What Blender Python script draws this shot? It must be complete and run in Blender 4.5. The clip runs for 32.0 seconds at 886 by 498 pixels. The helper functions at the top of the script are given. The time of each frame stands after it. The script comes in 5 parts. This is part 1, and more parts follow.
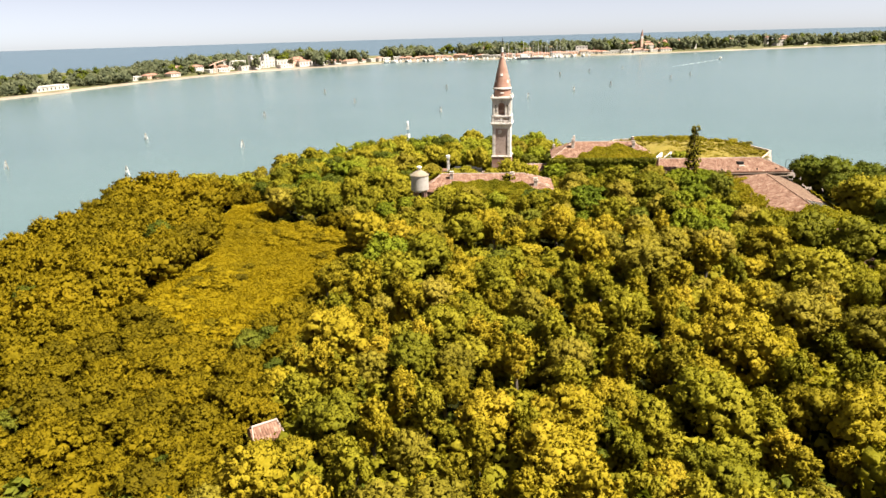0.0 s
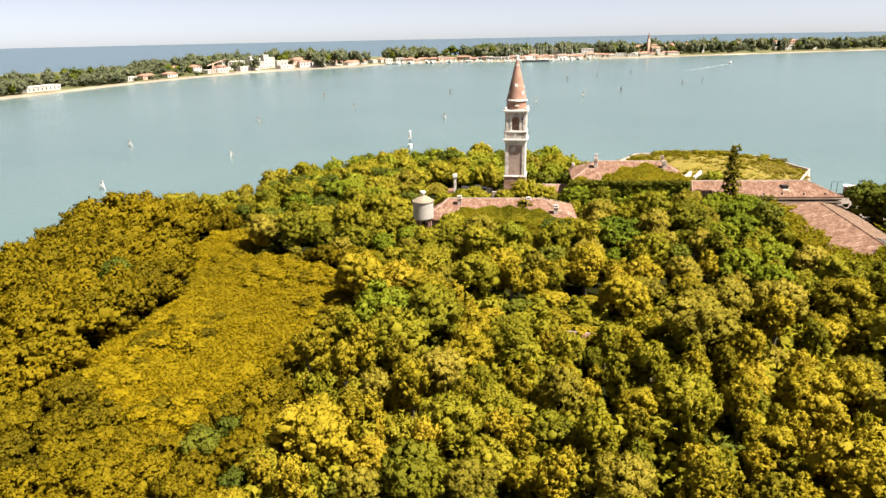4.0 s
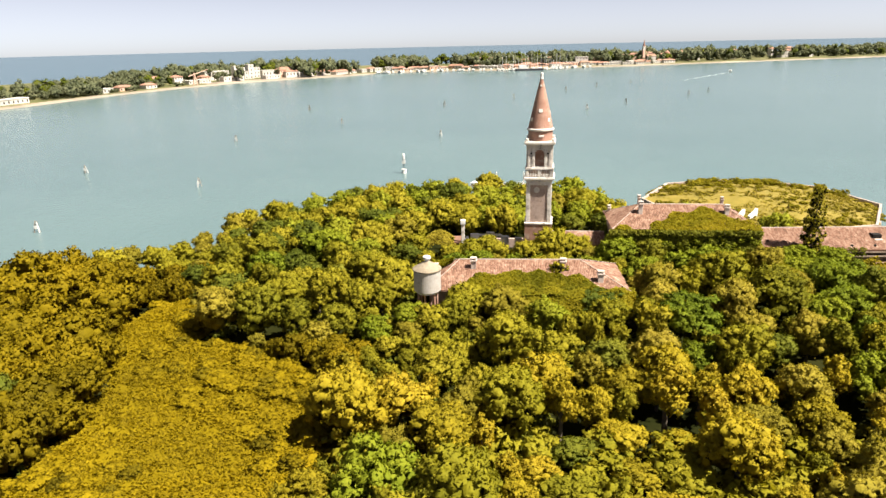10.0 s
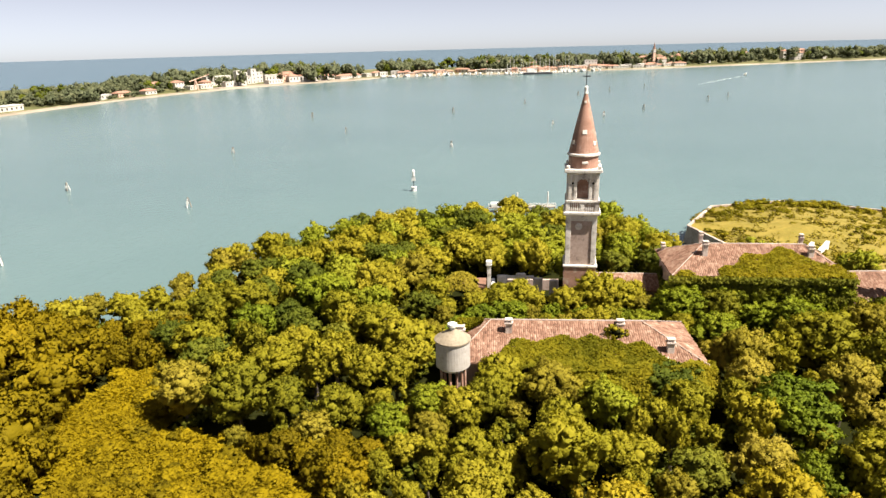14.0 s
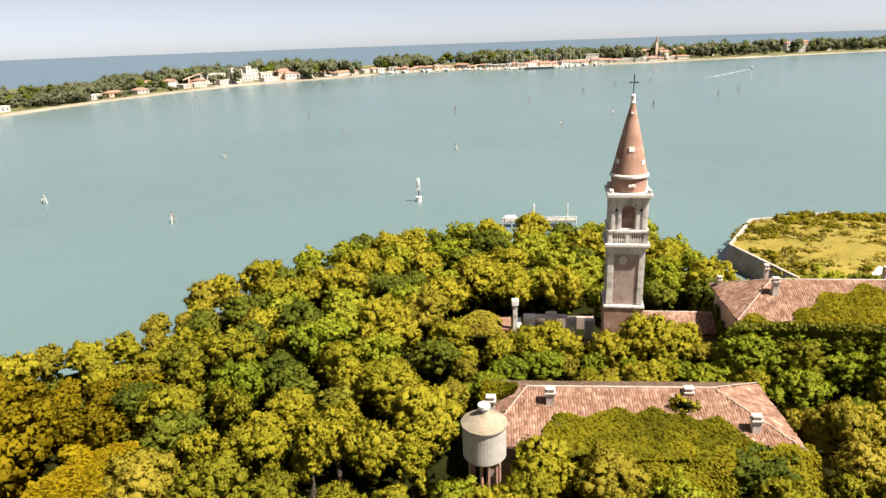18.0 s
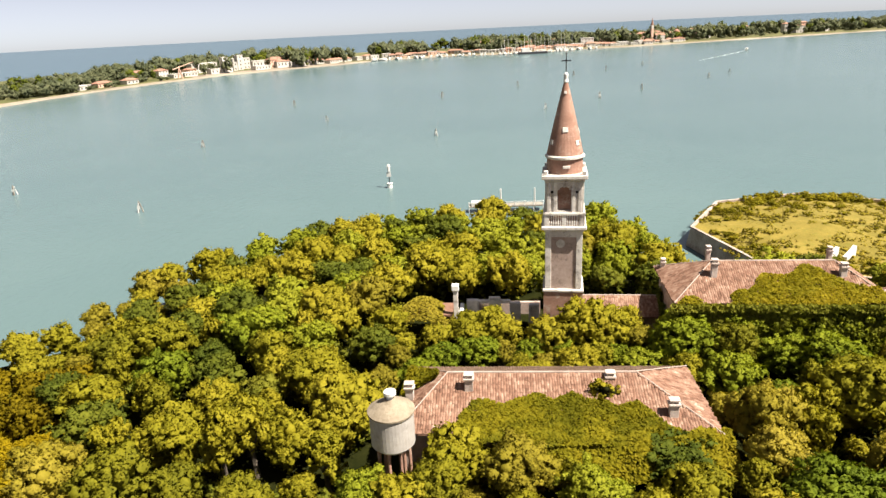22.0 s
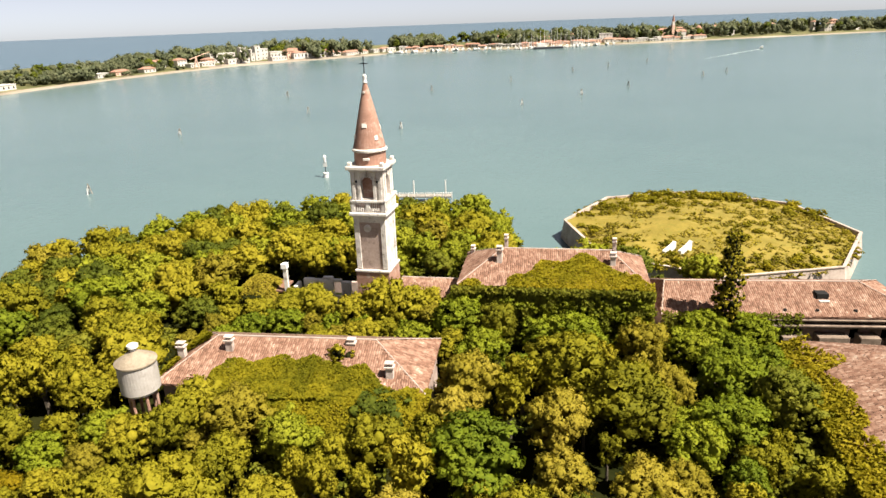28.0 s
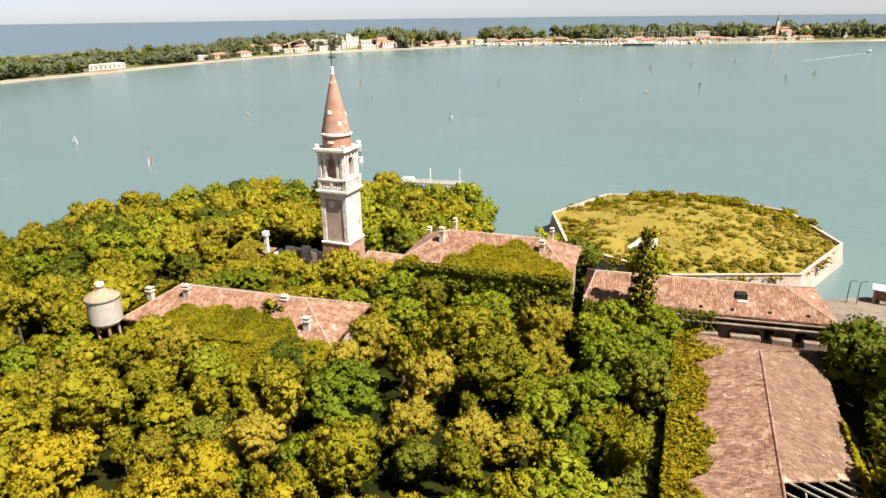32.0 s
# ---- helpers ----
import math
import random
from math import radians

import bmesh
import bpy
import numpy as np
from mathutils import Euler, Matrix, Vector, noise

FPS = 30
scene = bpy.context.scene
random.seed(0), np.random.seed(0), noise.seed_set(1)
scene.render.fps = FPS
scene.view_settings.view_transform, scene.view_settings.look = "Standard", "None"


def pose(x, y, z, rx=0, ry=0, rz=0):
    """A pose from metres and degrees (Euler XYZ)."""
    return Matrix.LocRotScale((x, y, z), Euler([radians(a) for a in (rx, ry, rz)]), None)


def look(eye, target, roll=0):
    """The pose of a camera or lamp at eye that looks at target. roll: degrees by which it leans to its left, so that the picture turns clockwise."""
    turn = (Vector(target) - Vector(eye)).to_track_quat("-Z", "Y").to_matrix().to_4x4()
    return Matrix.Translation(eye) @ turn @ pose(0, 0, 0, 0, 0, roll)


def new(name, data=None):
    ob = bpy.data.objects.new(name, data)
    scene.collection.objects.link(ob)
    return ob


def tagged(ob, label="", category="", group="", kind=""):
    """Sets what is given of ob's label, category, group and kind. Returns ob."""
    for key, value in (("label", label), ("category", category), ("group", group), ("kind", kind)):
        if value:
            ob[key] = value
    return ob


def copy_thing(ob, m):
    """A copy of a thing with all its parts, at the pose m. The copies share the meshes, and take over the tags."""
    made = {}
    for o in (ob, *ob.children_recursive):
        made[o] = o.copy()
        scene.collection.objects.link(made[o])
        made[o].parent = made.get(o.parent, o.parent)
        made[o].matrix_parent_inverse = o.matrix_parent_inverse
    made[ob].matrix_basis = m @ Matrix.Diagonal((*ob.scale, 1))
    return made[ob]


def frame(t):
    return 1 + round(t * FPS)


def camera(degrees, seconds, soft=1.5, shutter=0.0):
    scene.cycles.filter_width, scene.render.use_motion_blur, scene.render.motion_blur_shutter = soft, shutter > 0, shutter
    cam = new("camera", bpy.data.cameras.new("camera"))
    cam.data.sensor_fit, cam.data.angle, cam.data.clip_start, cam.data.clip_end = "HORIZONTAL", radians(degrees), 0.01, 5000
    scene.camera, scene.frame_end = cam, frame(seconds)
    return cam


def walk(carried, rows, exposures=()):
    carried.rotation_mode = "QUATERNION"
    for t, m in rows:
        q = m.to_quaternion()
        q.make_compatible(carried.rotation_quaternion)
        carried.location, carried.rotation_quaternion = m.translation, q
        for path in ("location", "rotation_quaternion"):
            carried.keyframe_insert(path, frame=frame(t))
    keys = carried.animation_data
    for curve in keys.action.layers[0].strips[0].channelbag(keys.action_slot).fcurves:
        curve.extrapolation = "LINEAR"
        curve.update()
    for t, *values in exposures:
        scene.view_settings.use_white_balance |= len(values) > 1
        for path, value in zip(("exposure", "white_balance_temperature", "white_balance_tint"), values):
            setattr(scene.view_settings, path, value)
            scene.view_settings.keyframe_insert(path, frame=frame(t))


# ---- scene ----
cam = camera(68.5, 32.0)
PATH = [
    (0, (3.59, 5.671, 37.244), (3.46, 7.565, 36.613), -1.6),
    (0.5, (3.348, 7.768, 37.391), (3.209, 9.662, 36.763), -1.5),
    (1, (3.166, 9.809, 37.625), (3.016, 11.703, 37.0), -1.3),
    (1.5, (2.991, 12.055, 37.743), (2.833, 13.948, 37.117), -1.2),
    (2, (2.782, 14.432, 37.84), (2.624, 16.325, 37.215), -1.2),
    (2.5, (2.455, 17.027, 37.73), (2.304, 18.921, 37.105), -1.1),
    (3, (2.28, 19.615, 37.537), (2.136, 21.508, 36.907), -1.2),
    (3.5, (1.926, 21.448, 37.826), (1.788, 23.341, 37.195), -1.2),
    (5.5, (0.674, 31.172, 38.135), (0.551, 33.07, 37.519), -1.0),
    (6, (0.377, 33.973, 38.168), (0.254, 35.87, 37.547), -1.1),
    (6.5, (-0.071, 36.359, 38.328), (-0.194, 38.256, 37.705), -1.1),
    (7, (-0.509, 38.516, 38.409), (-0.635, 40.414, 37.791), -1.1),
    (7.5, (-0.91, 40.82, 38.585), (-1.033, 42.719, 37.97), -1.1),
    (8, (-1.298, 43.074, 38.622), (-1.419, 44.975, 38.011), -1.0),
    (8.5, (-1.701, 45.477, 38.72), (-1.819, 47.377, 38.108), -1.1),
    (9, (-2.144, 47.914, 38.735), (-2.261, 49.814, 38.12), -1.2),
    (9.5, (-2.51, 50.151, 38.766), (-2.626, 52.051, 38.153), -1.3),
    (10, (-2.877, 52.596, 38.816), (-2.981, 54.498, 38.207), -1.3),
    (10.5, (-3.193, 55.08, 38.891), (-3.283, 56.983, 38.285), -1.3),
    (11, (-3.634, 57.517, 39.049), (-3.721, 59.421, 38.442), -1.4),
    (11.5, (-4.134, 59.897, 39.049), (-4.228, 61.8, 38.442), -1.5),
    (12, (-4.512, 62.503, 39.087), (-4.61, 64.406, 38.478), -1.6),
    (12.5, (-5.006, 64.715, 39.113), (-5.105, 66.619, 38.51), -1.5),
    (13, (-5.515, 66.919, 39.213), (-5.615, 68.823, 38.611), -1.4),
    (13.5, (-5.888, 69.17, 39.301), (-5.992, 71.075, 38.7), -1.5),
    (14, (-6.362, 71.577, 39.47), (-6.48, 73.481, 38.869), -1.5),
    (14.5, (-6.851, 74.326, 39.54), (-6.988, 76.227, 38.933), -1.5),
    (16.5, (-8.486, 83.703, 40.165), (-8.597, 85.606, 39.56), -1.7),
    (17, (-8.729, 84.55, 40.204), (-8.843, 86.453, 39.598), -1.7),
    (17.5, (-9.259, 85.9, 40.286), (-9.378, 87.8, 39.674), -1.9),
    (18, (-9.471, 86.714, 40.246), (-9.586, 88.613, 39.63), -2.0),
    (18.5, (-9.305, 87.057, 40.217), (-9.39, 88.957, 39.598), -2.3),
    (19, (-8.899, 87.204, 40.078), (-8.983, 89.103, 39.457), -2.3),
    (19.5, (-8.298, 87.273, 39.934), (-8.386, 89.171, 39.31), -2.3),
    (20, (-7.442, 87.234, 39.738), (-7.54, 89.131, 39.113), -2.4),
    (20.5, (-6.303, 87.744, 39.603), (-6.412, 89.635, 38.963), -2.7),
    (21, (-4.997, 88.289, 39.406), (-5.114, 90.176, 38.754), -2.9),
    (21.5, (-3.463, 88.384, 39.27), (-3.58, 90.271, 38.617), -2.9),
    (22, (-1.777, 88.267, 39.213), (-1.899, 90.154, 38.561), -2.8),
    (22.5, (0.062, 87.701, 39.231), (-0.061, 89.589, 38.584), -2.7),
    (23, (2.01, 87.223, 39.225), (1.887, 89.112, 38.581), -2.6),
    (23.5, (4.015, 86.885, 39.185), (3.886, 88.773, 38.538), -2.7),
    (24, (6.171, 86.627, 39.165), (6.037, 88.513, 38.513), -2.8),
    (24.5, (8.331, 86.193, 39.196), (8.196, 88.077, 38.538), -2.8),
    (25, (10.689, 85.74, 39.186), (10.549, 87.623, 38.526), -2.7),
    (25.5, (12.977, 85.321, 39.208), (12.835, 87.203, 38.546), -2.6),
    (27.5, (23.067, 82.855, 39.7), (22.878, 84.729, 39.028), -2.3),
    (28, (25.813, 82.132, 39.69), (25.594, 84.005, 39.022), -2.1),
    (28.5, (28.243, 81.524, 39.722), (27.998, 83.394, 39.056), -1.8),
    (29, (30.82, 80.999, 39.839), (30.54, 82.862, 39.168), -1.8),
    (29.5, (33.249, 80.45, 39.934), (32.949, 82.311, 39.264), -1.5),
    (30, (35.801, 80.133, 40.005), (35.487, 81.992, 39.336), -1.4),
    (30.5, (38.249, 79.823, 40.068), (37.917, 81.676, 39.392), -1.4),
    (31, (40.656, 78.906, 40.183), (40.28, 80.75, 39.506), -1.2),
    (31.5, (43.174, 77.862, 40.367), (42.739, 79.693, 39.689), -0.9),
    (32, (45.389, 77.099, 40.425), (44.908, 78.916, 39.741), -0.7),
]
walk(cam, [(t, look(eye, target, roll)) for t, eye, target, roll in PATH], [(0, 1.7), (10, 1.65), (20, 1.56), (32, 1.52)])

# ---- world, sun ----
SUN_DIR = Vector((0.49, -0.21, 0.845)).normalized()
world = bpy.data.worlds.new("sky")
scene.world = world
world.use_nodes = True
wn = world.node_tree.nodes
sky = wn.new("ShaderNodeTexSky")
sky.sky_type, sky.sun_disc = "NISHITA", False
sky.sun_elevation = math.asin(SUN_DIR.z)
sky.sun_rotation = math.atan2(SUN_DIR.x, SUN_DIR.y)
sky.air_density, sky.dust_density, sky.ozone_density, sky.altitude = 0.4, 0.5, 4.0, 40
wc = wn.new("ShaderNodeTexCoord")
lift = wn.new("ShaderNodeVectorMath")
lift.operation, lift.inputs[1].default_value = "ADD", (0, 0, 0.012)
world.node_tree.links.new(wc.outputs["Generated"], lift.inputs[0])
world.node_tree.links.new(lift.outputs[0], sky.inputs["Vector"])
haze = wn.new("ShaderNodeHueSaturation")
haze.inputs["Saturation"].default_value = 0.5
tint = wn.new("ShaderNodeMix")
tint.data_type, tint.blend_type = "RGBA", "MULTIPLY"
tint.inputs[0].default_value, tint.inputs[7].default_value = 1.0, (1.125, 1.025, 0.95, 1)
world.node_tree.links.new(sky.outputs[0], haze.inputs["Color"])
world.node_tree.links.new(haze.outputs[0], tint.inputs[6])
world.node_tree.links.new(tint.outputs[2], wn["Background"].inputs[0])
wn["Background"].inputs[1].default_value = 0.05
sun = new("sun", bpy.data.lights.new("sun", "SUN"))
sun.data.energy, sun.data.angle, sun.data.color = 5.0, radians(0.55), (1.0, 0.935, 0.825)
sun.matrix_world = look(SUN_DIR * 300, (0, 0, 0))

# ---- materials ----


def mat(name, base=(0.5, 0.5, 0.5), rough=0.8):
    m = bpy.data.materials.new(name)
    m.use_nodes = True
    p = m.node_tree.nodes["Principled BSDF"]
    p.inputs["Base Color"].default_value = (*base, 1)
    p.inputs["Roughness"].default_value = rough
    p.inputs["Specular IOR Level"].default_value = 0.25
    return m, m.node_tree.nodes, m.node_tree.links, p


def ramp(nodes, stops):
    r = nodes.new("ShaderNodeValToRGB")
    els = r.color_ramp.elements
    while len(els) < len(stops):
        els.new(0.5)
    for e, (pos, col) in zip(els, stops):
        e.position, e.color = pos, (*col, 1)
    return r


def noise_tex(nodes, links, scale, detail=4, rough=0.6, coords="Object"):
    tc = nodes.new("ShaderNodeTexCoord") if coords == "Object" else nodes.new("ShaderNodeNewGeometry")
    n = nodes.new("ShaderNodeTexNoise")
    n.inputs["Scale"].default_value, n.inputs["Detail"].default_value, n.inputs["Roughness"].default_value = scale, detail, rough
    links.new(tc.outputs["Object" if coords == "Object" else "Position"], n.inputs["Vector"])
    return n


def mixcol(nodes, links, kind, fac, a, b):
    m = nodes.new("ShaderNodeMix")
    m.data_type, m.blend_type = "RGBA", kind
    for sock, v in ((m.inputs[0], fac), (m.inputs[6], a), (m.inputs[7], b)):
        if hasattr(v, "is_linked"):
            links.new(v, sock)
        elif isinstance(v, tuple):
            sock.default_value = (*v, 1)
        else:
            sock.default_value = v
    return m.outputs[2]


def two_scale(name, dark, light, big=0.25, fine=4.0, rough=0.85, bump=0.3, bump_scale=8.0, stain=None):
    """Stone, plaster, earth: a broad tone, a fine grain, optional stains and a fine relief."""
    m, n, l, p = mat(name, light, rough)
    a = noise_tex(n, l, big, 5, 0.6, "World")
    b = noise_tex(n, l, fine, 6, 0.7, "World")
    r = ramp(n, [(0.3, dark), (0.7, light)])
    mx = n.new("ShaderNodeMath")
    mx.operation = "ADD"
    mul = n.new("ShaderNodeMath")
    mul.operation, mul.inputs[1].default_value = "MULTIPLY_ADD", 0.6
    l.new(b.outputs[0], mul.inputs[0])
    mul.inputs[2].default_value = -0.3
    l.new(a.outputs[0], mx.inputs[0])
    l.new(mul.outputs[0], mx.inputs[1])
    l.new(mx.outputs[0], r.inputs[0])
    col = r.outputs[0]
    if stain:
        s = noise_tex(n, l, 0.9, 7, 0.75, "World")
        sr = ramp(n, [(0.52, (0, 0, 0)), (0.68, (1, 1, 1))])
        l.new(s.outputs[0], sr.inputs[0])
        col = mixcol(n, l, "MIX", sr.outputs[0], col, stain)
    l.new(col, p.inputs["Base Color"])
    bp = n.new("ShaderNodeBump")
    bp.inputs["Strength"].default_value, bp.inputs["Distance"].default_value = bump, 0.05
    bn = noise_tex(n, l, bump_scale, 4, 0.6, "World")
    l.new(bn.outputs[0], bp.inputs["Height"])
    l.new(bp.outputs[0], p.inputs["Normal"])
    return m


def foliage(name, dark, mid, light, patch=0.12, spread=0.5, glow=0.34):
    """Leaves: tone by tree, by patch of the wood and by leaf; part of the light goes through them."""
    m, n, l, p = mat(name, mid, 0.7)
    p.inputs["Specular IOR Level"].default_value = 0.08
    info = n.new("ShaderNodeObjectInfo")
    geo = n.new("ShaderNodeNewGeometry")
    a = noise_tex(n, l, patch, 3, 0.55, "World")
    acc = n.new("ShaderNodeMath")
    acc.operation, acc.inputs[1].default_value = "MULTIPLY_ADD", 0.16
    l.new(geo.outputs["Random Per Island"], acc.inputs[0])
    l.new(a.outputs[0], acc.inputs[2])
    acc2 = n.new("ShaderNodeMath")
    acc2.operation, acc2.inputs[1].default_value = "MULTIPLY_ADD", spread
    l.new(info.outputs["Random"], acc2.inputs[0])
    l.new(acc.outputs[0], acc2.inputs[2])
    r = ramp(n, [(0.38, dark), (0.72, mid), (1.0, light)])
    sh = n.new("ShaderNodeMath")
    sh.operation, sh.inputs[1].default_value = "SUBTRACT", spread * 0.3 - 0.04
    l.new(acc2.outputs[0], sh.inputs[0])
    fine = noise_tex(n, l, 3.2, 3, 0.65, "World")
    mott = n.new("ShaderNodeMath")
    mott.operation, mott.inputs[1].default_value = "MULTIPLY_ADD", 0.5
    l.new(fine.outputs[0], mott.inputs[0])
    l.new(sh.outputs[0], mott.inputs[2])
    even = n.new("ShaderNodeMath")
    even.operation, even.inputs[1].default_value = "SUBTRACT", 0.25
    l.new(mott.outputs[0], even.inputs[0])
    l.new(even.outputs[0], r.inputs[0])
    l.new(r.outputs[0], p.inputs["Base Color"])
    bp = n.new("ShaderNodeBump")
    bp.inputs["Strength"].default_value, bp.inputs["Distance"].default_value = 0.8, 0.12
    grain = noise_tex(n, l, 4.5, 2, 0.6, "World")
    l.new(grain.outputs[0], bp.inputs["Height"])
    l.new(bp.outputs[0], p.inputs["Normal"])
    tr = n.new("ShaderNodeBsdfTranslucent")
    warm = mixcol(n, l, "MULTIPLY", 1.0, r.outputs[0], (1.2, 1.2, 0.6))
    l.new(warm, tr.inputs[0])
    mix = n.new("ShaderNodeMixShader")
    mix.inputs[0].default_value = glow
    l.new(p.outputs[0], mix.inputs[1])
    l.new(tr.outputs[0], mix.inputs[2])
    l.new(mix.outputs[0], n["Material Output"].inputs[0])
    return m


def tile_material(name, dark, mid, pale, lichen):
    """Old clay tiles: each tile its own tone, broad weathering, lichen."""
    m, n, l, p = mat(name, mid, 0.9)
    geo = n.new("ShaderNodeNewGeometry")
    r = ramp(n, [(0.0, dark), (0.4, mid), (0.74, pale), (0.95, lichen)])
    a = noise_tex(n, l, 0.7, 8, 0.75, "World")
    mx = n.new("ShaderNodeMath")
    mx.operation, mx.inputs[1].default_value = "MULTIPLY_ADD", 0.45
    l.new(geo.outputs["Random Per Island"], mx.inputs[0])
    sb = n.new("ShaderNodeMath")
    sb.operation, sb.inputs[1].default_value, sb.inputs[2].default_value = "MULTIPLY_ADD", 1.7, -0.62
    l.new(a.outputs[0], sb.inputs[0])
    l.new(sb.outputs[0], mx.inputs[2])
    l.new(mx.outputs[0], r.inputs[0])
    f = noise_tex(n, l, 2.6, 8, 0.8, "World")
    fr = ramp(n, [(0.3, (0.5, 0.48, 0.46)), (0.5, (0.9, 0.9, 0.9)), (0.7, (1.3, 1.3, 1.3))])
    l.new(f.outputs[0], fr.inputs[0])
    col = mixcol(n, l, "MULTIPLY", 0.8, r.outputs[0], fr.outputs[0])
    l.new(col, p.inputs["Base Color"])
    return m


def water_material():
    m, n, l, p = mat("lagoon_water", (0.09, 0.17, 0.165), 0.22)
    p.inputs["IOR"].default_value = 1.33
    p.inputs["Specular IOR Level"].default_value = 0.5
    a = noise_tex(n, l, 0.006, 6, 0.6, "World")
    r = ramp(n, [(0.3, (0.077, 0.121, 0.124)), (0.7, (0.1, 0.148, 0.147))])
    l.new(a.outputs[0], r.inputs[0])
    # the open sea past the barrier island is deeper and bluer
    pos = n.new("ShaderNodeNewGeometry")
    off = n.new("ShaderNodeVectorMath")
    off.operation, off.inputs[1].default_value = "DISTANCE", (350, 150, 0)
    l.new(pos.outputs["Position"], off.inputs[0])
    deep = n.new("ShaderNodeMapRange")
    deep.inputs["From Min"].default_value, deep.inputs["From Max"].default_value = 930, 1150
    l.new(off.outputs["Value"], deep.inputs["Value"])
    l.new(mixcol(n, l, "MIX", deep.outputs[0], r.outputs[0], (0.036, 0.078, 0.098)), p.inputs["Base Color"])
    w = noise_tex(n, l, 0.55, 5, 0.65, "World")
    b = n.new("ShaderNodeBump")
    b.inputs["Strength"].default_value, b.inputs["Distance"].default_value = 0.5, 0.25
    l.new(w.outputs[0], b.inputs["Height"])
    l.new(b.outputs[0], p.inputs["Normal"])
    return m


M_WATER = water_material()
# Near-black earth: the shade of gaps between trees is put into its colour.
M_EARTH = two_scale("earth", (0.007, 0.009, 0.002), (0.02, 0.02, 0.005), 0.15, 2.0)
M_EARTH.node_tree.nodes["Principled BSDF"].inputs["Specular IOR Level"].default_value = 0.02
M_SAND = two_scale("sand", (0.17, 0.135, 0.1), (0.28, 0.235, 0.18), 0.02, 0.3)
M_LEAF = foliage("tree_leaves", (0.1135, 0.1119, 0.008), (0.2163, 0.1918, 0.011), (0.2867, 0.2378, 0.017), 0.09, 0.42)
# Yellower leaves, with the foreground wood's extra brightness put into their colour.
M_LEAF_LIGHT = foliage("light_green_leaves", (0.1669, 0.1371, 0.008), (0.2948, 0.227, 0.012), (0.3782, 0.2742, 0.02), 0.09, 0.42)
M_LEAF_FRESH = foliage("fresh_green_leaves", (0.0942, 0.1251, 0.0088), (0.1826, 0.2067, 0.0121), (0.2533, 0.2514, 0.0187), 0.09, 0.42)
M_LEAF_YELLOW = foliage("yellowing_leaves", (0.15, 0.1261, 0.0108), (0.24, 0.194, 0.018), (0.31, 0.2425, 0.0306), spread=0.4)
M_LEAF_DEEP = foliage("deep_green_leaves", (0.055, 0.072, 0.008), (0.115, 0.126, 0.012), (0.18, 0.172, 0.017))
# Greyed and lightened: distance haze is put into this leaf colour.
M_LEAF_FAR = foliage("hazed_far_leaves", (0.06, 0.072, 0.04), (0.11, 0.12, 0.062), (0.17, 0.17, 0.09))
M_BRUSH = foliage("brush_leaves", (0.1798, 0.129, 0.0032), (0.2698, 0.1909, 0.004), (0.3327, 0.2253, 0.0056), 0.08, 0.0)
# Olive tone, darkened somewhat for lens falloff along the left edge.
M_SHRUB = foliage("olive_shrub_leaves", (0.0886, 0.0674, 0.0024), (0.1771, 0.1288, 0.0032), (0.2435, 0.1685, 0.0048), 0.1, 0.3)
M_IVY = foliage("ivy_leaves", (0.102, 0.097, 0.004), (0.204, 0.1707, 0.007), (0.2856, 0.2182, 0.012), 0.25, 0.3)
M_GRASS = foliage("dry_grass", (0.15, 0.125, 0.010), (0.27, 0.208, 0.02), (0.35, 0.26, 0.036), 0.1, 0.0, 0.2)
M_MORTAR = two_scale("pale_mortar", (0.26, 0.2, 0.165), (0.4, 0.32, 0.27), 0.6, 5.0)
# Inner crown cores: shade between leaf clumps painted in as near-black twigs.
M_SHADED_TWIGS = two_scale("shaded_twigs", (0.008, 0.009, 0.003), (0.02, 0.02, 0.006), 0.6, 6.0)
M_SHADED_TWIGS.node_tree.nodes["Principled BSDF"].inputs["Specular IOR Level"].default_value = 0.02
M_BARK = two_scale("bark", (0.05, 0.04, 0.03), (0.14, 0.11, 0.08), 1.0, 9.0)
M_TILE = tile_material("clay_tiles", (0.09, 0.045, 0.028), (0.2, 0.105, 0.069), (0.3, 0.19, 0.135), (0.45, 0.37, 0.29))
# Darker than clay_tiles; offsets in colour the sun on the barn's right slope.
M_TILE_DULL = tile_material("dull_clay_tiles", (0.09, 0.055, 0.036), (0.145, 0.088, 0.058), (0.19, 0.125, 0.085), (0.28, 0.22, 0.16))
M_STONE = two_scale("white_stone", (0.46, 0.41, 0.365), (0.7, 0.65, 0.595), 0.5, 5.0, stain=(0.22, 0.185, 0.16))
M_PLASTER = two_scale("faded_plaster", (0.3, 0.215, 0.18), (0.43, 0.33, 0.28), 0.5, 4.0, stain=(0.17, 0.125, 0.1))
M_BRICK = two_scale("old_brick", (0.22, 0.12, 0.085), (0.38, 0.22, 0.16), 0.6, 5.0, stain=(0.42, 0.34, 0.28))
M_SPIRE = two_scale("spire_brick", (0.22, 0.115, 0.08), (0.36, 0.205, 0.15), 0.5, 6.0, stain=(0.42, 0.3, 0.24))
M_CORNICE = two_scale("weathered_cornice", (0.14, 0.1, 0.075), (0.27, 0.205, 0.155), 0.8, 4.0, stain=(0.09, 0.065, 0.05))
M_STACK = two_scale("chimney_plaster", (0.36, 0.29, 0.25), (0.56, 0.48, 0.42), 0.7, 5.0, stain=(0.24, 0.18, 0.15))
M_RAMPART = two_scale("rampart_stone", (0.29, 0.22, 0.18), (0.46, 0.375, 0.315), 0.3, 3.0, stain=(0.2, 0.155, 0.125))
